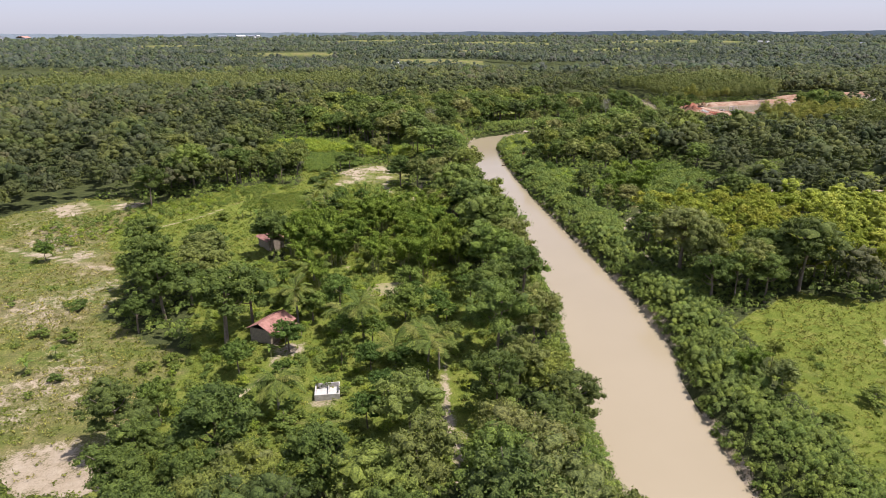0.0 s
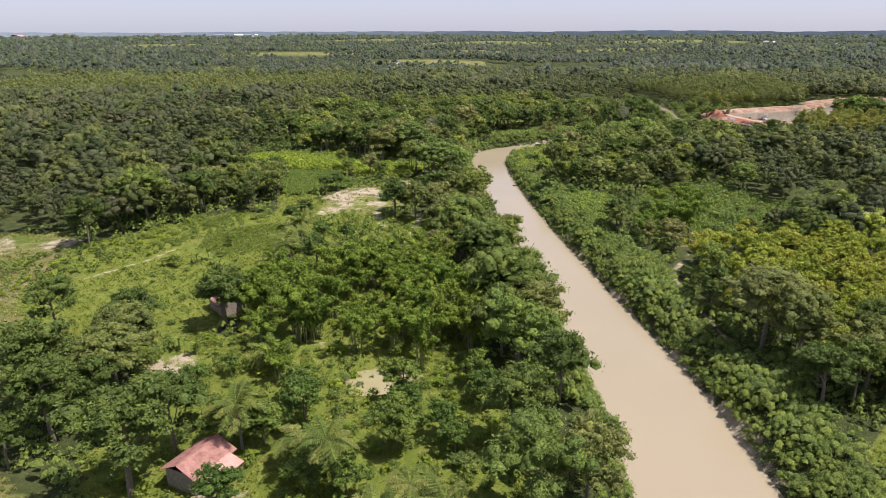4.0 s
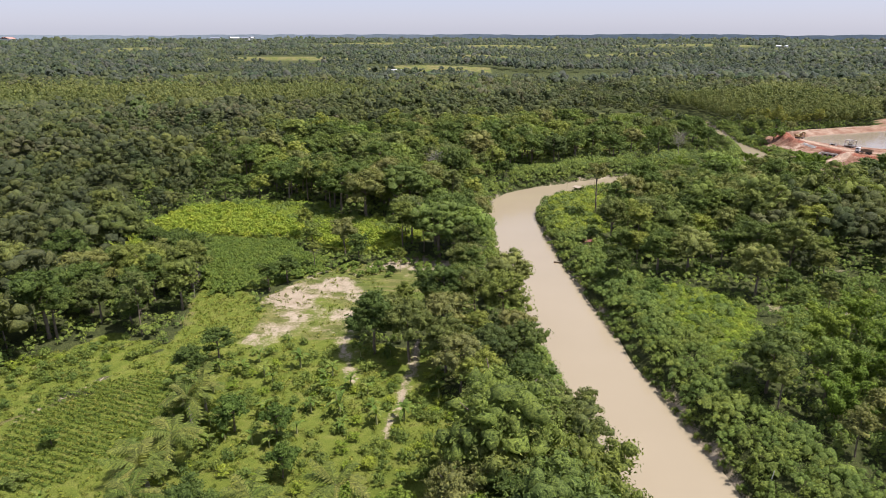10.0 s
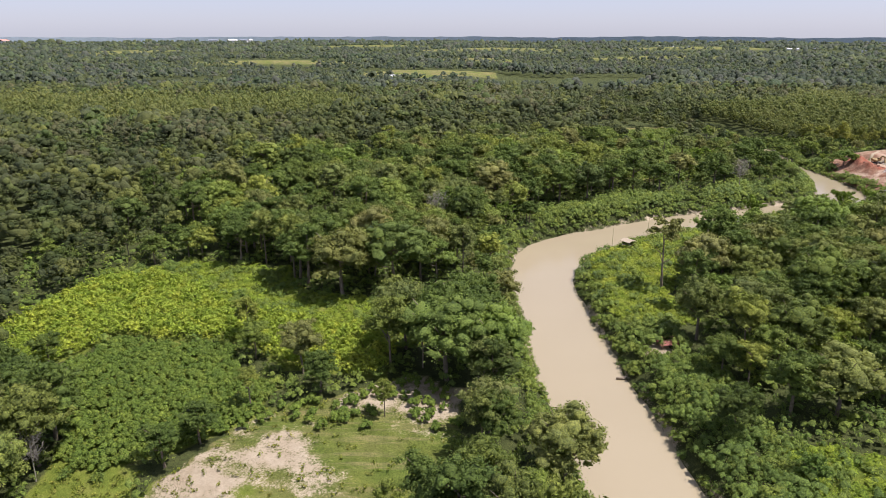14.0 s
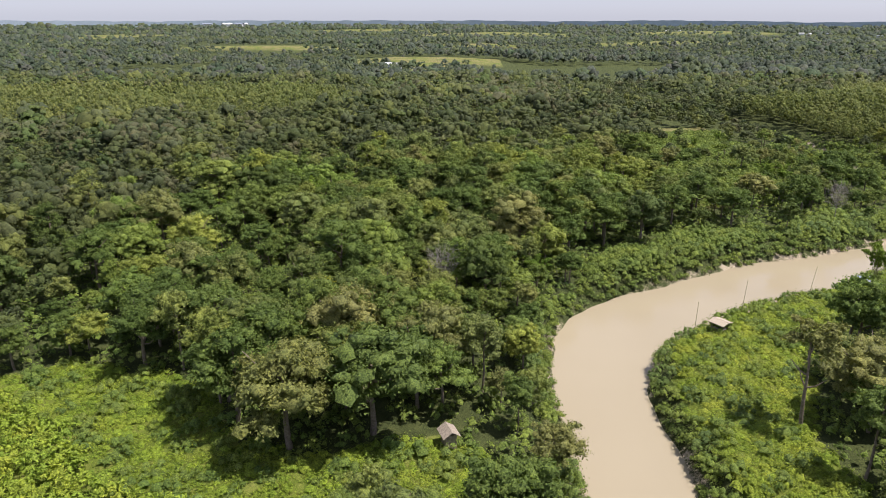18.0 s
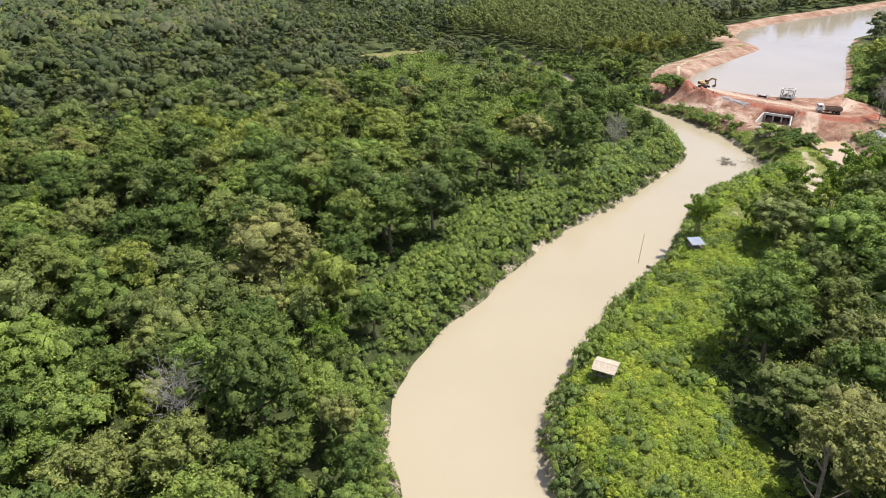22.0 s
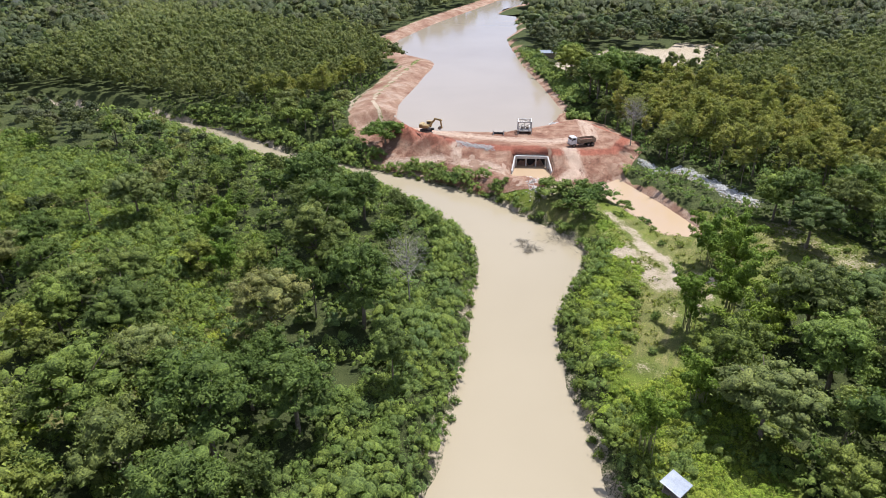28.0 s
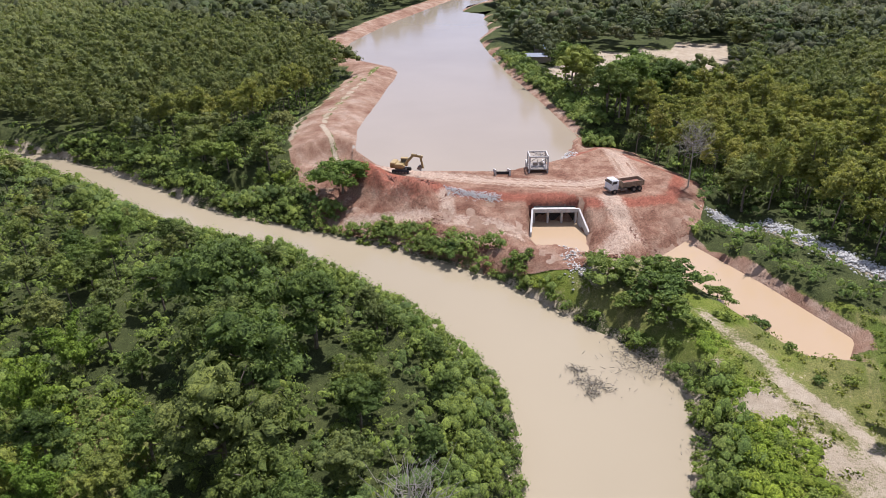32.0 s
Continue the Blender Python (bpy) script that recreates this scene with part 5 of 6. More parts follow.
mat_rust = speckled("rusty_sheet", (0.2, 0.09, 0.07), (0.38, 0.2, 0.16), 1.0, 0.8)
mat_pink = speckled("faded_red_tiles", (0.42, 0.2, 0.16), (0.56, 0.32, 0.26), 0.9, 0.8)
mat_plank = speckled("weathered_planks", (0.2, 0.16, 0.12), (0.36, 0.3, 0.23), 3.0)
mat_thatch = speckled("thatch", (0.3, 0.24, 0.17), (0.42, 0.35, 0.26), 3.0, 0.95)
mat_redwood = speckled("red_planks", (0.2, 0.07, 0.06), (0.34, 0.14, 0.11), 2.0)
mat_stone = speckled("pale_stone", (0.36, 0.35, 0.32), (0.52, 0.5, 0.46), 1.5)
mat_clod = speckled("laterite_clods", (0.16, 0.07, 0.045), (0.27, 0.14, 0.1), 0.6)
mat_drift = speckled("driftwood", (0.14, 0.12, 0.09), (0.28, 0.25, 0.2), 3.0)


def wheel(parent, x, y, r, w):
    t = solid("wheel", [("rod", (x, y - w / 2, r), (x, y + w / 2, r), r, 14)], mat_black, parent)
    s = 1 if y > 0 else -1
    solid("rim", [("rod", (x, y + s * (w / 2 - 0.04), r), (x, y + s * (w / 2 + 0.03), r), r * 0.55, 10)], mat_steel, t)


def dump_truck(m):
    t = thing("dump_truck", m, "dusty dump truck with white cab and tan-brown bed", "truck")
    solid("chassis", [("box", (7.2, 0.9, 0.3), (-0.1, 0, 0.85)), ("box", (1.2, 0.5, 0.5), (0.6, 0.8, 0.75)), ("box", (1.0, 0.5, 0.45), (0.6, -0.8, 0.75))], mat_steel, t)
    cab = solid("cab", [("box", (1.7, 2.3, 1.2), (2.85, 0, 1.45)), ("box", (1.6, 2.2, 0.9), (2.75, 0, 2.35), (0, -3, 0)), ("box", (1.0, 1.7, 0.14), (2.7, 0, 2.87))], mat_white, t, "white cab", 0.1)
    solid("windscreen", [("box", (0.05, 1.9, 0.65), (3.56, 0, 2.38), (0, -5, 0))], mat_glass, cab)
    for s in (-1, 1):
        solid("side_window", [("box", (0.9, 0.05, 0.55), (2.85, s * 1.1, 2.36))], mat_glass, cab)
        solid("mirror", [("box", (0.08, 0.2, 0.4), (3.5, s * 1.32, 2.2)), ("rod", (3.45, s * 1.1, 2.5), (3.5, s * 1.3, 2.4), 0.025)], mat_black, cab)
        solid("headlight", [("box", (0.06, 0.35, 0.2), (3.72, s * 0.8, 1.15))], mat_white, cab)
    solid("bumper", [("box", (0.25, 2.35, 0.32), (3.75, 0, 0.75))], mat_steel, t)
    walls = [("box", (4.9, 2.35, 0.12), (-1.2, 0, 1.25)), ("box", (0.1, 2.35, 1.15), (1.2, 0, 1.85)), ("box", (0.1, 2.35, 0.95), (-3.62, 0, 1.75))]
    walls += [("box", (4.9, 0.08, 0.95), (-1.2, s * 1.15, 1.75)) for s in (-1, 1)]
    bed = solid("bed", walls, mat_bed, t, "tan-brown open tipping bed")
    for i in range(7):
        for s in (-1, 1):
            solid("rib", [("box", (0.1, 0.08, 0.95), (-3.4 + i * 0.75, s * 1.22, 1.75))], mat_bed, bed)
    solid("load", [("box", (4.6, 2.1, 0.35), (-1.2, 0, 1.5))], mat_clod, bed, "red soil load", 0.15)
    for x, ys in ((2.75, (1.02, -1.02)), (-1.5, (0.95, -0.95)), (-2.75, (0.95, -0.95))):
        for y in ys:
            wheel(t, x, y, 0.52, 0.34 if x > 0 else 0.55)
    return t


def excavator(m):
    t = thing("excavator", m, "yellow tracked excavator with its arm folded", "excavator")
    for s in (-1, 1):
        tr = solid("track", [("box", (3.6, 0.55, 0.75), (0, s * 1.05, 0.4))], mat_black, t, "", 0.25)
        for k in range(5):
            solid("roller", [("rod", (-1.3 + 0.65 * k, s * 1.34, 0.3), (-1.3 + 0.65 * k, s * 1.38, 0.3), 0.18)], mat_steel, tr)
    solid("undercarriage", [("box", (2.0, 1.7, 0.4), (0, 0, 0.7)), ("rod", (0, 0, 0.8), (0, 0, 1.1), 0.7, 14)], mat_steel, t)
    solid("body", [("box", (2.6, 2.5, 0.9), (-0.7, 0, 1.55)), ("box", (1.1, 2.5, 1.15), (-1.6, 0, 1.7)), ("box", (1.4, 0.8, 0.6), (0.2, -0.8, 1.5))], mat_yellow, t, "yellow engine house", 0.12)
    cab = solid("cab", [("box", (1.4, 0.95, 1.6), (0.45, 0.75, 2.0)), ("box", (1.5, 1.0, 0.1), (0.45, 0.75, 2.85))], mat_yellow, t, "", 0.06)
    for at, size in (((1.17, 0.75, 2.2), (0.04, 0.8, 0.9)), ((0.45, 1.24, 2.25), (1.1, 0.04, 0.8)), ((0.45, 0.26, 2.25), (1.1, 0.04, 0.8))):
        solid("window", [("box", size, at)], mat_glass, cab)
    boom = solid("boom", [("box", (2.6, 0.45, 0.55), (1.6, -0.1, 2.7), (0, -48, 0)), ("box", (2.4, 0.42, 0.5), (3.4, -0.1, 3.75), (0, 8, 0))], mat_yellow, t, "", 0.05)
    solid("ram", [("rod", (0.9, 0.2, 1.6), (2.3, 0.2, 3.3), 0.08)], mat_steel, boom)
    stick = solid("stick", [("box", (2.7, 0.34, 0.4), (4.35, -0.1, 2.5), (0, 78, 0))], mat_yellow, t, "", 0.04)
    solid("stick_ram", [("rod", (2.7, -0.1, 4.15), (4.3, -0.1, 3.9), 0.07)], mat_steel, stick)
    solid("bucket", [("box", (0.9, 1.0, 0.12), (3.95, -0.1, 0.95), (0, 35, 0)), ("box", (0.12, 1.0, 0.9), (3.6, -0.1, 1.3), (0, 20, 0)), ("box", (0.8, 0.06, 0.7), (3.95, 0.4, 1.25), (0, 30, 0)), ("box", (0.8, 0.06, 0.7), (3.95, -0.6, 1.25), (0, 30, 0))], mat_steel, t)
    return t


def gate_tower(m):
    t = thing("sluice_gate_tower", m, "grey concrete sluice gate frame beside the crest", "sluice gate")
    for x in (-1.9, 1.9):
        for y in (-1.7, 1.7):
            solid("column", [("box", (0.28, 0.28, 5.2), (x, y, 0.9))], mat_concrete, t)
    solid("deck", [("box", (4.2, 3.8, 0.2), (0, 0, 0.7))], mat_steel, t, "dark hoist deck")
    for y in (-1.7, 1.7):
        solid("beam", [("box", (4.1, 0.26, 0.3), (0, y, 3.45))], mat_concrete, t)
        solid("brace", [("rod", (-1.8, y, 0.9), (1.8, y, 3.2), 0.06, 6)], mat_steel, t)
    for x in (-1.9, 1.9):
        solid("beam", [("box", (0.26, 3.1, 0.3), (x, 0, 3.46))], mat_concrete, t)
        solid("brace", [("rod", (x, -1.6, 3.2), (x, 1.6, 0.9), 0.06, 6)], mat_steel, t)
    for s in (-1, 1):
        solid("roof_bar", [("rod", (-1.8, -1.6 * s, 3.55), (1.8, 1.6 * s, 3.55), 0.07, 6)], mat_steel, t)
        solid("roof_bar", [("rod", (0.6 * s, -1.6, 3.56), (0.6 * s, 1.6, 3.56), 0.07, 6)], mat_steel, t)
    solid("hoist", [("box", (0.8, 0.7, 0.7), (-0.6, 0, 1.4)), ("box", (0.8, 0.7, 0.7), (0.8, 0, 1.4)), ("rod", (0, 0, 1.0), (0, 0, 3.4), 0.06), ("rod", (-1.0, 0, 1.6), (1.2, 0, 1.6), 0.08)], mat_steel, t)
    gate = solid("gate", [("box", (2.9, 0.12, 2.2), (0, 1.3, -0.4))], mat_steel, t)
    solid("gate_rib", [("box", (2.9, 0.1, 0.12), (0, 1.42, z)) for z in (-1.2, -0.5, 0.2)], mat_steel, gate)
    for x in (-1.8, 1.8):
        solid("side_wall", [("box", (0.3, 5.0, 2.6), (x, 2.6, -0.7))], mat_concrete, t)
    return t


def wing_channel(m):
    t = thing("channel_walls", m, "pale concrete inlet channel walls at the waterside", "channel")
    for x in (-1.5, 1.5):
        solid("wall", [("plate", [(x - 0.15, -2.5, 1.6), (x - 0.15, 2.8, 0.0), (x - 0.15, 2.8, -1.8), (x - 0.15, -2.5, -1.8)], 0.3)], mat_concrete, t)
    # added black panel; its colour stands for the shaded opening between the walls
    solid("end_wall", [("box", (2.7, 0.2, 2.4), (0, -1.6, -0.3))], mat_black, t, "black panel painting in the shade of the channel opening")
    return t


def culvert(m, wide):
    """The mouth of a triple box culvert; y points out of the dam, z 0 at the water."""
    t = thing("box_culvert", m, "triple-barrel concrete box culvert through the dam", "culvert")
    h, deep = 3.1, 1.7
    solid("headwall", [("box", (wide + 0.9, 0.5, 0.75), (0, 0.0, h - 0.35))], mat_concrete, t, "pale concrete lintel")
    solid("floor", [("box", (wide, deep, 0.3), (0, -deep / 2 + 0.2, -1.1))], mat_concrete, t)
    solid("roof", [("box", (wide, deep - 0.4, 0.4), (0, -deep / 2 - 0.1, h - 0.6))], mat_concrete, t)
    # barrels are shallow; a black panel paints in the dark of their depth
    solid("back_wall", [("box", (wide, 0.3, h + 1), (0, -deep, h / 2 - 0.7))], mat_black, t, "black panel painting in the shade inside the barrels")
    for k in range(4):
        x = -wide / 2 + wide * k / 3
        solid("pier" if k in (1, 2) else "side_wall", [("box", (0.35, deep - 0.5, h + 0.6), (x, -deep / 2, h / 2 - 0.8))], mat_concrete, t)
    for s in (-1, 1):
        x = s * (wide / 2 + 0.25)
        x2 = x + s * 0.9
        solid("wing_wall", [("plate", [(x, 0.1, h), (x2, 5.8, 0.9), (x2, 5.8, -1.2), (x, 0.1, -1.2)][::s], 0.35)], mat_concrete, t, "sloping concrete wing wall")
    return t


def stones(name, pts, zs, sizes, material, label, category, seed):
    """Heaped angular stones as one mesh."""
    rng = np.random.default_rng(seed)
    base = np.array([(1, 0, 0), (-1, 0, 0), (0, 1, 0), (0, -1, 0), (0, 0, 1), (0, 0, -1)], float)
    tri = np.array([(0, 2, 4), (2, 1, 4), (1, 3, 4), (3, 0, 4), (2, 0, 5), (1, 2, 5), (3, 1, 5), (0, 3, 5)])
    n = len(pts)
    v = base[None] * rng.uniform(0.5, 1.1, (n, 6, 1)) * np.asarray(sizes)[:, None, None] + rng.normal(0, 0.12, (n, 6, 3)) * np.asarray(sizes)[:, None, None]
    a = rng.uniform(0, 6.3, n)
    co, si = np.cos(a)[:, None], np.sin(a)[:, None]
    v = np.stack([v[:, :, 0] * co - v[:, :, 1] * si, v[:, :, 0] * si + v[:, :, 1] * co, v[:, :, 2] * 0.75], -1)
    v += np.stack([pts[:, 0], pts[:, 1], zs], 1)[:, None]
    f = (tri[None] + 6 * np.arange(n)[:, None, None]).reshape(-1, 3)
    ob = new(name, np_mesh(name, v.reshape(-1, 3), f, material))
    return tagged(ob, label, category, kind="stuff")


def corrugated(name, w, l, rise_, material, parent, at=(0, 0, 0), turn=0.0, label=""):
    """A pitched sheet of corrugated roofing, w across the slope, l along the eaves."""
    n = max(6, int(l / 0.16))
    u = np.linspace(-l / 2, l / 2, 2 * n + 1)
    v, f = [], []
    for j, (s, z) in enumerate(((0.0, rise_), (1.0, 0.0))):
        v += [(s * w, y, z + (0.035 if i % 2 else 0.0)) for i, y in enumerate(u)]
    k = len(u)
    f = [(i, i + 1, k + i + 1, k + i) for i in range(k - 1)]
    v2 = [(x, y, z - 0.03) for x, y, z in v]
    f2 = [tuple(q + 2 * k for q in reversed(g)) for g in f]
    ob = new(name, np_mesh(name, np.array(v + v2), f + f2, material))
    ob.parent = parent
    ob.matrix_basis = pose(*at, 0, 0, turn)
    return tagged(ob, label)


def house(m, w, l, h, roof, label, porch=False):
    t = thing("farm_house", m, label, "house", "farm houses")
    walls = solid("wall", [("box", (w, 0.12, h), (0, s * l / 2, h / 2)) for s in (-1, 1)] + [("box", (0.12, l, h), (s * w / 2, 0, h / 2)) for s in (-1, 1)], mat_plank, t, "weathered plank walls")
    solid("door", [("box", (0.06, 0.85, 1.95), (w / 2 + 0.08, 0.4, 1.0))], mat_redwood, walls)
    solid("window", [("box", (0.06, 0.9, 0.8), (w / 2 + 0.08, -1.4, 1.5))], mat_glass, walls)
    for s, turn in ((1, 0), (-1, 180)):
        corrugated("roof_slope", w / 2 + 0.7, l + 1.0, 1.5, roof, t, (0, 0, h - 0.25), turn)
    solid("ridge_cap", [("rod", (0, -l / 2 - 0.5, h + 1.27), (0, l / 2 + 0.5, h + 1.27), 0.1)], roof, t)
    if porch:
        corrugated("porch_roof", 2.6, l * 0.8, 0.7, mat_pink, t, (w / 2 + 0.4, 0, h - 0.8), 0, "faded pink porch roofing")
        for s in (-1, 1):
            solid("porch_post", [("rod", (w / 2 + 2.8, s * l * 0.36, -0.1), (w / 2 + 2.8, s * l * 0.36, h - 0.8), 0.07)], mat_plank, t)
    return t


def stilt_hut(m, roof, label, h=2.6, w=2.6, l=2.8, thatch=False):
    t = thing("fishing_hut", m, label, "hut", "riverside huts")
    for sx in (-1, 1):
        for sy in (-1, 1):
            solid("post", [("rod", (sx * w * 0.42, sy * l * 0.42, -0.8), (sx * w * 0.42, sy * l * 0.42, h), 0.07, 6)], mat_plank, t)
    fl = solid("platform", [("box", (w, 0.2, 0.05), (0, -l / 2 + 0.12 + 0.24 * i, h * 0.42)) for i in range(int(l / 0.24))], mat_plank, t, "plank platform", 0)
    solid("joist", [("rod", (s * w * 0.4, -l / 2, h * 0.42 - 0.07), (s * w * 0.4, l / 2, h * 0.42 - 0.07), 0.06, 6) for s in (-1, 1)], mat_plank, fl)
    if thatch:
        solid("roof", [("plate", [(-w * 0.6, -l * 0.6, h - 0.1), (0, -l * 0.62, h + 0.35), (0, l * 0.62, h + 0.35), (-w * 0.6, l * 0.6, h - 0.1)], -0.14), ("plate", [(0, -l * 0.62, h + 0.35), (w * 0.6, -l * 0.6, h - 0.1), (w * 0.6, l * 0.6, h - 0.1), (0, l * 0.62, h + 0.35)], -0.14)], roof, t, "pale thatched roof")
    else:
        corrugated("roof", w * 1.25, l * 1.15, 0.5, roof, t, (-w * 0.62, 0, h - 0.1), 0, "shiny zinc sheet roof")
        solid("back_wall", [("box", (0.05, l * 0.8, 1.2), (-w * 0.42, 0, h * 0.42 + 0.6))], mat_plank, t)
    solid("ladder", [("rod", (w * 0.5, -0.25, h * 0.42), (w * 0.95, -0.25, -0.5), 0.04, 6), ("rod", (w * 0.5, 0.25, h * 0.42), (w * 0.95, 0.25, -0.5), 0.04, 6)] + [("rod", (w * (0.58 + 0.09 * i), -0.25, h * 0.42 - 0.3 * (i + 1)), (w * (0.58 + 0.09 * i), 0.25, h * 0.42 - 0.3 * (i + 1)), 0.03, 6) for i in range(4)], mat_plank, t)
    return t


def boat(m):
    t = thing("rowing_boat", m, "narrow grey wooden boat moored at the bank", "boat")
    n, v, f = 9, [], []
    for i in range(n):
        u = i / (n - 1) * 2 - 1
        w, z = 0.45 * (1 - abs(u) ** 2.4) + 0.03, 0.3 + 0.22 * u * u
        v += [(2.6 * u, -w, z), (2.6 * u, -w * 0.55, 0.0), (2.6 * u, w * 0.55, 0.0), (2.6 * u, w, z)]
        if i:
            b = 4 * i
            f += [(b - 4 + k, b + k, b + k + 1, b - 3 + k) for k in range(3)]
    hull = new("hull", np_mesh("hull", np.array(v), f, mat_plank))
    hull.parent = t
    for x in (-1.2, 0.2, 1.4):
        solid("thwart", [("box", (0.22, 0.8, 0.04), (x, 0, 0.27))], mat_plank, t)
    return t


# the dam
u_face = Vector((3.8, -8.2, 0)).normalized()
turn_face = math.degrees(math.atan2(u_face.y, u_face.x))
culvert(pose(193.4, 470.5, 1.7, 0, 0, turn_face) @ pose(0, 0, 0, 0, 0, 180), 8.0)
dump_truck(pose(204, 460, 6.25, 0, 0, 133))
excavator(pose(194.5, 504, 6.9, 0, 0, -78))
gate_tower(pose(208.5, 479, 6.3, 0, 0, -65))
wing_channel(pose(204.5, 485.5, 6.0, 0, 0, -65))

drng = np.random.default_rng(31)


def soil_material():
    m, nt, b = node_mat("laterite_fill", 0.95, 0.1)
    p = place_of(nt)
    at = add(nt, "ShaderNodeAttribute", attr="soil").outputs["Color"]
    sep = nt.nodes.new("ShaderNodeSeparateColor")
    nt.links.new(at, sep.inputs[0])
    n1, n2, n3 = noise_of(nt, 0.25, 5, 0.65, p), noise_of(nt, 1.6, 5, 0.7, p), noise_of(nt, 7.0, 4, 0.7, p)
    brown = ramp_of(nt, n1, (0.35, (0.165, 0.08, 0.05)), (0.5, (0.26, 0.148, 0.096)), (0.65, (0.35, 0.232, 0.158)))
    red = ramp_of(nt, n2, (0.3, (0.22, 0.075, 0.045)), (0.7, (0.34, 0.135, 0.085)))
    pale = ramp_of(nt, n2, (0.3, (0.38, 0.265, 0.185)), (0.7, (0.48, 0.37, 0.275)))

    def edge(v):
        return calc(nt, "MULTIPLY", calc(nt, "SUBTRACT", calc(nt, "ADD", v, calc(nt, "MULTIPLY", calc(nt, "SUBTRACT", n2, 0.5), 1.1)), 0.3), 2.6, True)
    col = mix_of(nt, edge(sep.outputs[0]), brown, red)
    col = mix_of(nt, edge(sep.outputs[1]), col, pale)
    col = mix_of(nt, 1.0, col, ramp_of(nt, n3, (0.35, (0.5, 0.48, 0.48)), (0.5, (1, 1, 1)), (0.65, (1.25, 1.25, 1.25))), "MULTIPLY")
    col = mix_of(nt, 0.9, col, ramp_of(nt, noise_of(nt, 2.6, 6, 0.8, p), (0.36, (0.55, 0.5, 0.48)), (0.5, (1, 1, 1)), (0.66, (1.25, 1.22, 1.2))), "MULTIPLY")
    nt.links.new(col, b.inputs["Base Color"])
    bump_of(nt, b, calc(nt, "ADD", n2, n3), 0.8, 0.25)
    return m


def embankment():
    """The raw earth of the dam, with ruts, ridges and clods."""
    gx, gy = np.meshgrid(np.arange(168, 245, 0.6), np.arange(441, 538, 0.6))
    x, y = gx.ravel(), gy.ravel()
    pl, lk, ea = area_gap(x, y, PLAT), area_gap(x, y, LAKE), area_gap(x, y, EARTH)
    gap, _ = river_gap(x, y)
    ba, po = area_gap(x, y, BASIN), area_gap(x, y, POND)
    slope = rise(pl, 0.5, 4) * rise(ba, 0, 2)
    heap_d = line_gap(x, y, [(190, 511), (187.5, 504), (187.5, 497)])
    z = ground_z(x, y) + 0.07 + slope * (0.28 * wobble(x, y, 1.5, 4) + 0.05 * wobble(x, y, 1.0, 8)) + 0.02 * wobble(x, y, 0.9, 1) + 0.22 * rise(-pl, 0, 0.8) * (1 - rise(-pl, 1.2, 3.0)) * rise(ba, 1, 3)
    z += 3.2 * np.exp(-(heap_d / 3.4) ** 2) * (1 + 0.4 * wobble(x, y, 1.1, 6))
    z += 1.0 * np.exp(-(line_gap(x, y, [(186, 457), (192, 460), (196, 460)]) / 3.0) ** 2) * (1 + 0.3 * wobble(x, y, 1.0, 3)) * rise(ba, 1, 4)
    keep = ((ea < 1.0) | (pl < 1.5)) & (lk > -1.5) & (gap > 0.8) & (ba > -0.1) & (po > -0.2)
    red = np.clip(1.0 - 0.42 * np.abs(pl - 0.9) + 0.1 * wobble(x, y, 3, 2), 0, 1) + 0.6 * np.exp(-(heap_d / 4) ** 2)
    pale = np.zeros(x.shape)
    for line, w in (([(194, 515), (196, 500), (199.5, 482), (204, 468), (212, 460), (230, 468)], 2.0), ([(178, 507), (183, 492), (184.5, 480), (184, 474)], 1.0), ([(199, 462), (190, 456), (184, 458), (178, 461)], 1.8), ([(190, 492), (183, 488)], 0.8), ([(176, 500), (178, 486), (180, 478)], 0.7)):
        g = line_gap(x, y, line)
        pale = np.maximum(pale, 0.75 * (1 - rise(g, w * 0.4, w + 2.0)))
        z -= 0.14 * np.exp(-((g - w * 0.6) / 0.35) ** 2)
    idx = np.arange(x.size).reshape(gx.shape)
    q = np.stack([idx[:-1, :-1], idx[:-1, 1:], idx[1:, 1:], idx[1:, :-1]], -1).reshape(-1, 4)
    q = q[keep[q].all(1)]
    used = np.unique(q)
    remap = np.zeros(x.size, np.int32)
    remap[used] = np.arange(len(used))
    ob = new("embankment", np_mesh("embankment", np.stack([x, y, z], 1)[used], remap[q], soil_material(), True, soil=np.stack([red, pale, 0 * red], 1)[used]))
    return tagged(ob, "raw red-brown earth dam with ruts and pale tracks", "earth dam", kind="structure")


embankment()


def heap(name, line, wide, high, count, sizes, material, label, category, seed):
    p = smooth_line(line, 0.5)
    k = drng.integers(0, len(p), count)
    off = drng.normal(0, wide / 2.2, (count, 2))
    pts = p[k] + off
    zs = ground_z(pts[:, 0], pts[:, 1]) + high * np.exp(-(np.hypot(off[:, 0], off[:, 1]) / wide * 1.6) ** 2) * drng.uniform(0.5, 1.0, count)
    return stones(name, pts, zs, drng.uniform(*sizes, count), material, label, category, seed)


heap("rubble_heap", [(191.8, 494), (191.0, 488), (191.8, 482)], 1.5, 0.3, 900, (0.1, 0.28), mat_stone, "heap of pale broken stone on the dam slope", "rubble", 1)
heap("riprap_strip", [(206, 443), (203, 433), (196, 424), (188, 414)], 2.5, 0.4, 2200, (0.14, 0.4), mat_stone, "long strip of pale grey rubble stone beside trees", "rubble", 2)
heap("soil_heap", [(190, 511), (188, 504), (188.5, 497)], 5.5, 2.8, 4200, (0.12, 0.42), mat_clod, "heap of dark red laterite clods near the excavator", "soil", 3)
heap("soil_bank", [(176, 478), (178, 485), (180, 492)], 5.5, 0.25, 1300, (0.07, 0.26), mat_clod, "loose reddish soil clods on the slope toe", "soil", 4)
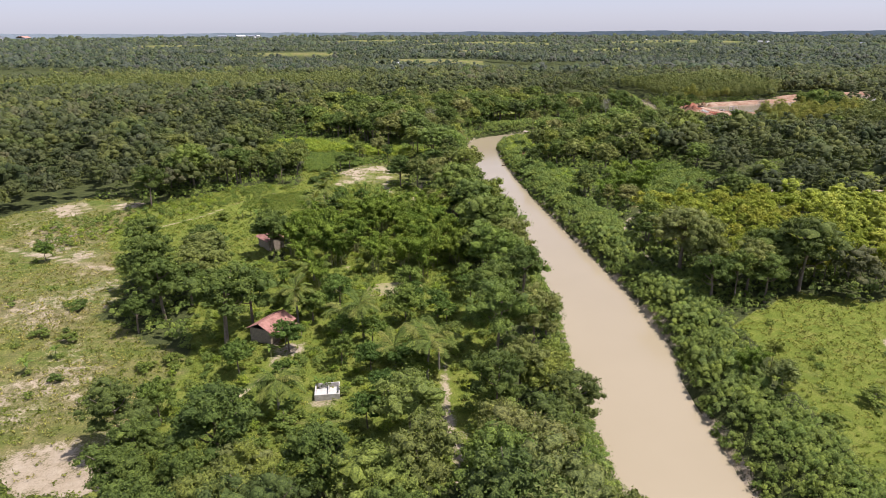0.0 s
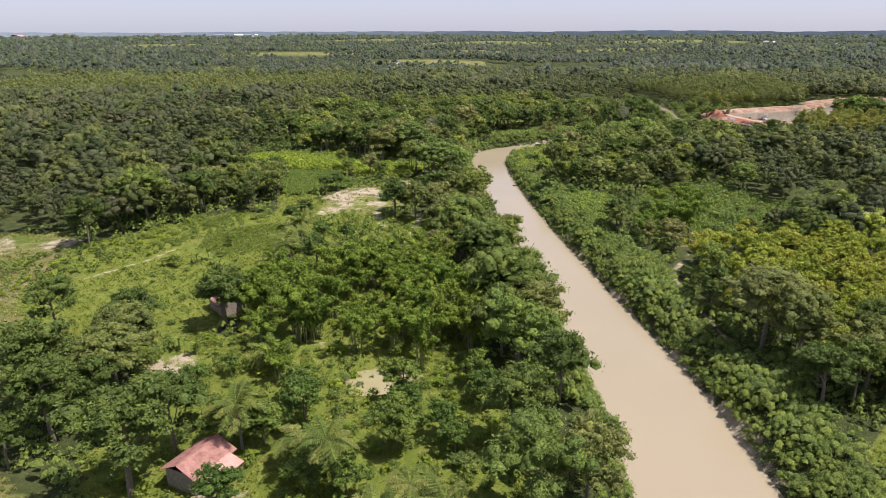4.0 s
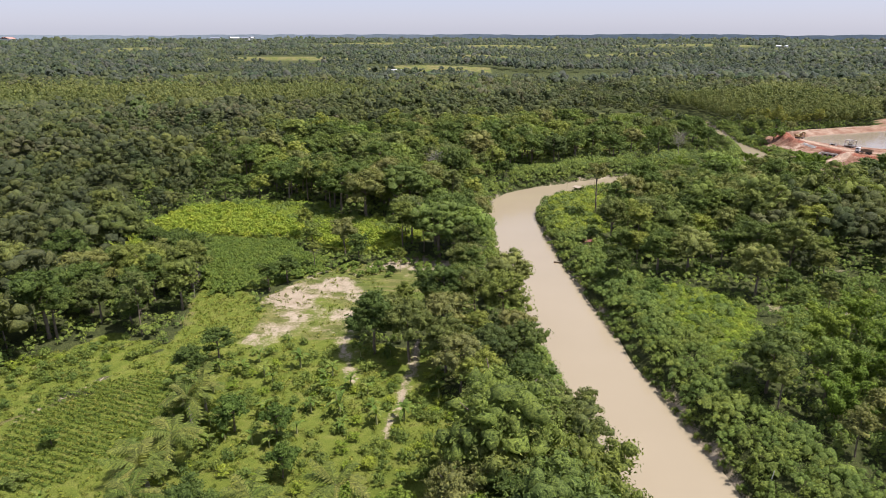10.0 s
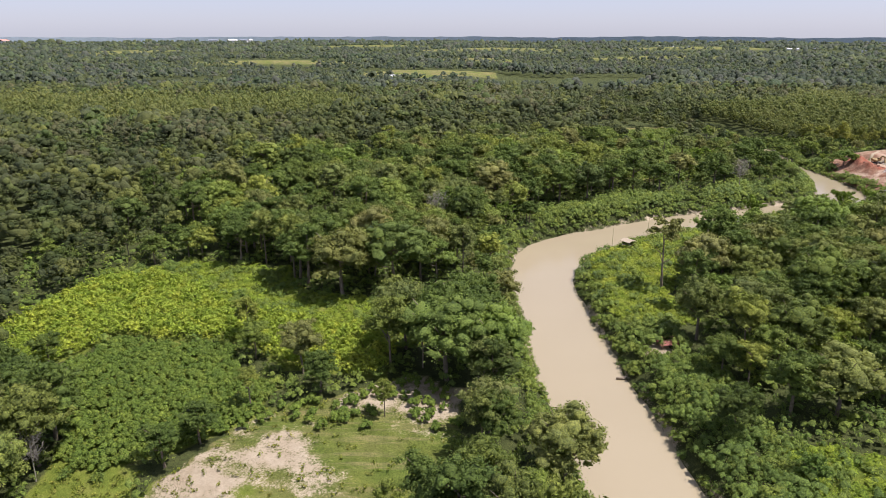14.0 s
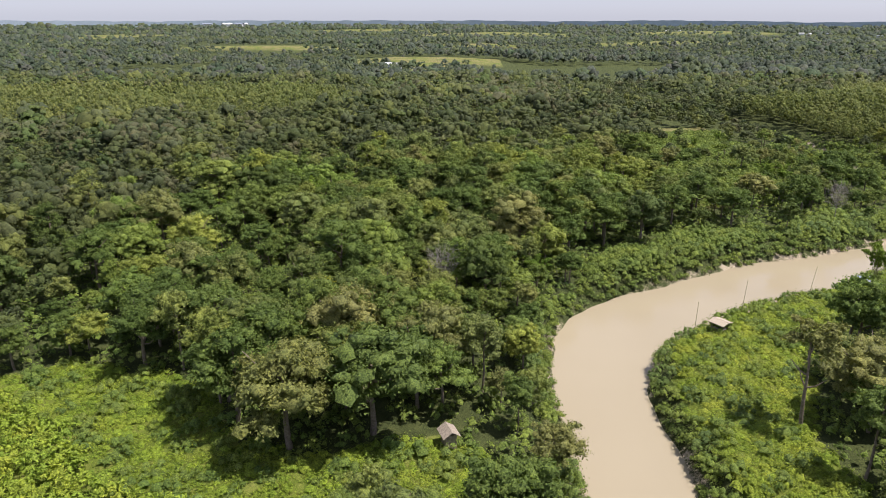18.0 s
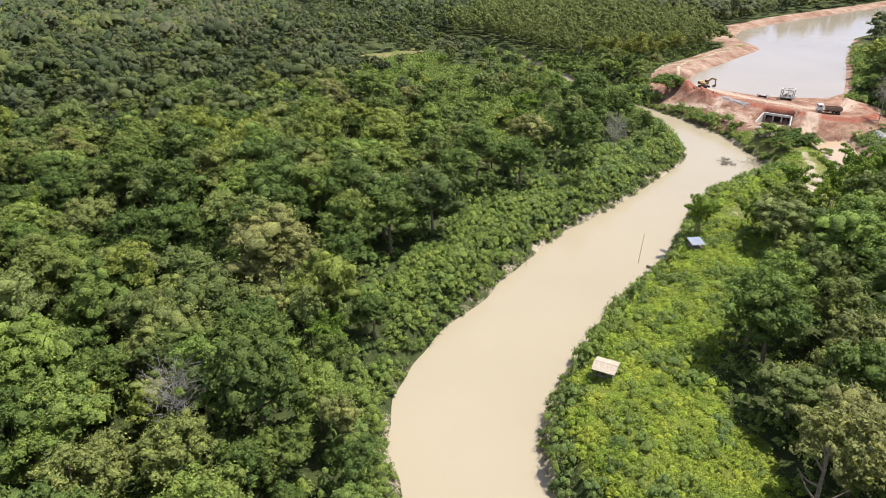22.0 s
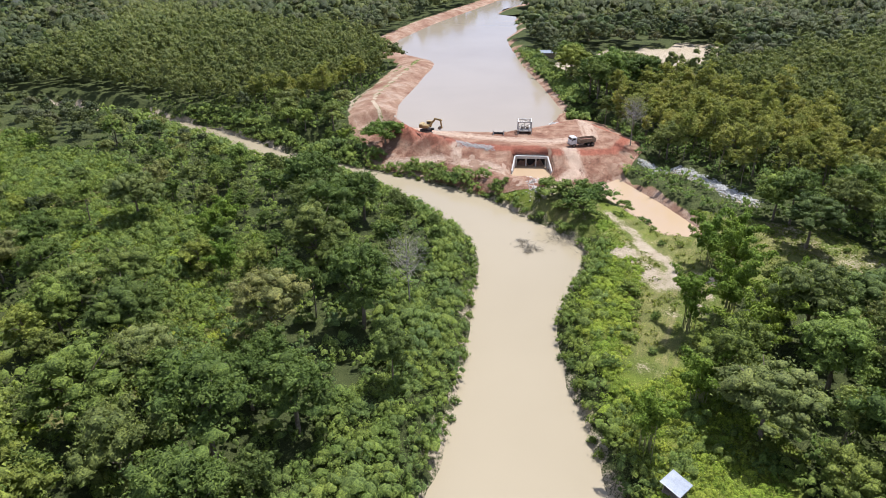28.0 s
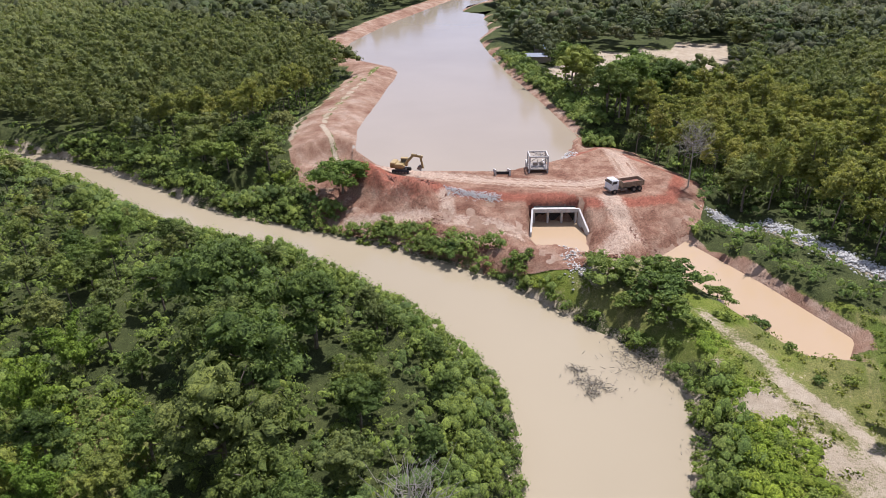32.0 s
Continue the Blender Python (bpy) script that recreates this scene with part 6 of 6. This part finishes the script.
heap("soil_shoulder", [(178, 459), (184, 457), (191, 455)], 5.5, 0.25, 1300, (0.07, 0.26), mat_clod, "broken red soil beside the culvert channel", "soil", 5)
heap("channel_stones", [(184, 464), (180, 464), (174, 462), (171, 460)], 2.2, 0.2, 260, (0.15, 0.4), mat_concrete, "pale wet stones in the culvert outflow", "stones", 6)
heap("lake_rubble", [(221, 476), (227, 478)], 2.5, 0.3, 220, (0.15, 0.45), mat_stone, "scattered pale stones beside the reservoir", "stones", 7)

# huts, boats and poles along the river
stilt_hut(pose(49, 387.5, z_at(49, 387.5), 0, 0, 35), mat_thatch, "low thatched fishing shelter on stilts by the bank", 1.8, 2.8, 2.8, True)
stilt_hut(pose(92.5, 411.5, z_at(92.5, 411.5), 0, 0, 250), mat_tin, "stilted fishing hut with a zinc sheet roof", 1.7, 2.1, 2.4)
deck = thing("landing_deck", pose(40, 324, z_at(40, 324), 0, 0, 10), "red-painted plank landing deck under trees", "deck")
for k in range(12):
    solid("plank", [("box", (0.28, 2.6, 0.06), (-1.75 + 0.32 * k, 0, 0.9))], mat_redwood, deck, "", 0)
for sx in (-1.7, 1.7):
    for sy in (-1.2, 1.2):
        solid("post", [("rod", (sx, sy, -1.0), (sx, sy, 1.7), 0.06, 6)], mat_redwood, deck)
for sy in (-1.2, 1.2):
    solid("rail", [("rod", (-1.7, sy, 1.6), (1.7, sy, 1.6), 0.04, 6)], mat_redwood, deck)
boat(pose(85.5, 413.5, 0.0, 0, 0, -65))
boat(pose(31, 318, 0.0, 0, 0, 10))
for x, y, h, dx in ((45, 390, 7.5, 0.1), (57, 396, 8.5, 0.4), (84, 418, 8, 0.9), (63, 428, 6, 0.3), (96, 415, 6, 0.5), (50, 424, 6, -0.4)):
    p = solid("bamboo_pole", [("rod", (0, 0, -1), (dx, 0.1, h), 0.07, 6, 0.5)], mat_culm)
    p.location = (x, y, z_at(x, y))
    tagged(p, "tall thin bamboo pole for a fishing net", "pole", "net poles")
post = solid("marker_post", [("rod", (0, 0, -0.5), (0.4, 0.1, 2.6), 0.06, 8)], mat_white)
post.location = (42.5, 216, z_at(42.5, 216))
tagged(post, "leaning white marker post among bank shrubs", "post")

# farm
house(pose(-35, 121, z_at(-35, 121), 0, 0, -25), 5.0, 7.0, 3.0, mat_rust, "small farmhouse with rusty sheet roof and pink porch", True)
house(pose(-49, 177, z_at(-49, 177), 0, 0, 40), 4.5, 6.5, 3.2, mat_rust, "plank farmhouse with a dark red rusty roof")
tank = thing("concrete_tank", pose(-20, 98.5, z_at(-20, 98.5), 0, 0, 8), "open grey concrete tank in a garden clearing", "tank")
for at, size in (((0, 1.9, 0.5), (4.2, 0.2, 1.2)), ((0, -1.9, 0.5), (4.2, 0.2, 1.2)), ((2.0, 0, 0.5), (0.2, 3.6, 1.2)), ((-2.0, 0, 0.5), (0.2, 3.6, 1.2)), ((0.2, 0, 0.4), (0.15, 3.6, 1.0))):
    solid("wall", [("box", size, at)], mat_concrete, tank)
solid("floor", [("box", (3.9, 3.6, 0.3), (0, 0, 0.12))], mat_stone, tank, "pale bottom of the tank")


# sheds beyond the reservoir
def shed(x, y, w, l, turn, roof, label):
    t = thing("shed", pose(x, y, z_at(x, y), 0, 0, turn), label, "shed", "waterside sheds")
    solid("wall", [("box", (w, l, 2.4), (0, 0, 1.2))], mat_plank, t)
    for k in (0, 180):
        corrugated("roof_slope", w / 2 + 0.5, l + 0.8, 0.9, roof, t, (0, 0, 2.25), k)
    return t


for row in ((324, 515, 5, 9, 25, mat_tin, "long shed with a shiny zinc roof"), (344, 514, 4, 7, -20, mat_tin, "small shed with a pale zinc roof"), (350, 521, 4, 6, 40, mat_blue, "small shed roofed with blue sheet")):
    shed(*row)

shed(-6, 349, 1.7, 2.2, 20, mat_plank, "small hut with a weathered grey-brown roof")
# drifting brush in the pool below the dam
def sticks(name, x, y, n, spread, seed, z=0.05, label="raft of dead branches drifting on the river"):
    rng = np.random.default_rng(seed)
    out = []
    for i in range(n):
        p = np.array([*rng.normal(0, 1, 2) * spread, rng.uniform(-0.1, 0.3)])
        a, ln = rng.uniform(0, 6.3), rng.uniform(0.2, 0.9)
        q = p + [np.cos(a) * ln, np.sin(a) * ln, rng.uniform(-0.2, 0.6)]
        out.append(tube([p, (p + q) / 2 + rng.normal(0, 0.12, 3), q], rng.uniform(0.02, 0.05) * np.array([1, 0.8, 0.4]), 4))
    v, f = join(out)
    ob = new(name, np_mesh(name, v + [x, y, z], f, mat_drift))
    return tagged(ob, label, "driftwood", kind="stuff")


sticks("driftwood_raft", 150.5, 453, 170, np.array([0.6, 1.5]), 8)
sticks("driftwood_raft", 152.6, 455.5, 80, np.array([0.5, 0.8]), 18)
sticks("driftwood_raft", 148.6, 452.6, 70, np.array([0.6, 0.5]), 19)
sticks("drowned_brush", 158, 447, 420, np.array([2.2, 2.6]), 9, 0.4, "grey dead brush drowned along the bank")
sticks("drowned_brush", 145, 437.5, 320, np.array([2.6, 1.2]), 10, 0.4, "grey dead brush drowned along the bank")
stuff("water_weed", [(150.5 + a, 453 + b, 0.7, -0.3, 0.3, 3, 9, 0.3) for a, b in drng.normal(0, 1.1, (16, 2))], mat_vine, "green water weed caught in driftwood", "water weed")

# far settlements
def far_house(x, y, w, l, h, turn, roof):
    t = thing("distant_house", pose(x, y, z_at(x, y), 0, 0, turn), "small distant house among trees", "house", "distant houses")
    solid("wall", [("box", (w, l, h), (0, 0, h / 2))], mat_white, t, "", 0)
    for k in (0, 180):
        solid("roof_slope", [("plate", [(0, -l * 0.55, h * 1.4), (w * 0.6, -l * 0.55, h * 0.95), (w * 0.6, l * 0.55, h * 0.95), (0, l * 0.55, h * 1.4)], -0.2)], roof, t, "", 0).matrix_basis = pose(0, 0, 0, 0, 0, k)
    return t


for x0, y0, n, sx, sy, roofs, big in ((-2350, 3880, 5, 160, 40, (mat_pink, mat_rust), 4.5), (-1300, 4480, 4, 90, 30, (mat_white, mat_tin), 4.0), (1150, 3120, 14, 260, 140, (mat_tin, mat_white, mat_plank), 1.3), (-62, 1015, 1, 1, 1, (mat_white,), 1.2),
                                 (1320, 2500, 5, 120, 60, (mat_tin, mat_white), 1.1)):
    for k in range(n):
        far_house(x0 + drng.normal() * sx, y0 + drng.normal() * sy, 8 * big, 14 * big, 4.2 * big, drng.uniform(0, 180), roofs[k % len(roofs)])

# treeline at the horizon, its colour painted pale blue-grey for haze
n = 420
a = np.linspace(radians(-60), radians(140), n)
hgt = 40 + 4 * wobble(a * 900, a * 0, 9, 2) + 6 * wobble(a * 900, a * 0, 60, 1)
ring = np.stack([40 + 4850 * np.sin(a), 300 + 4850 * np.cos(a)], 1)
ring = np.where((np.hypot(ring[:, 0], ring[:, 1]) > 4700)[:, None], ring / np.hypot(ring[:, 0], ring[:, 1])[:, None] * 4700 + [0, 200], ring)
bv = np.vstack([np.hstack([ring, np.full((n, 1), -10.0)]), np.hstack([ring, hgt[:, None]])])
k = np.arange(n - 1)
mat_haze = speckled("haze_painted_treeline", (0.36, 0.42, 0.47), (0.43, 0.49, 0.54), 0.02, 1.0, 0.0, 0.0)
tagged(new("backdrop", np_mesh("backdrop", bv, np.stack([k, k + 1, k + 1 + n, k + n], 1), mat_haze)), "far horizon treeline with blue-grey haze painted into its colour", "horizon", kind="structure")
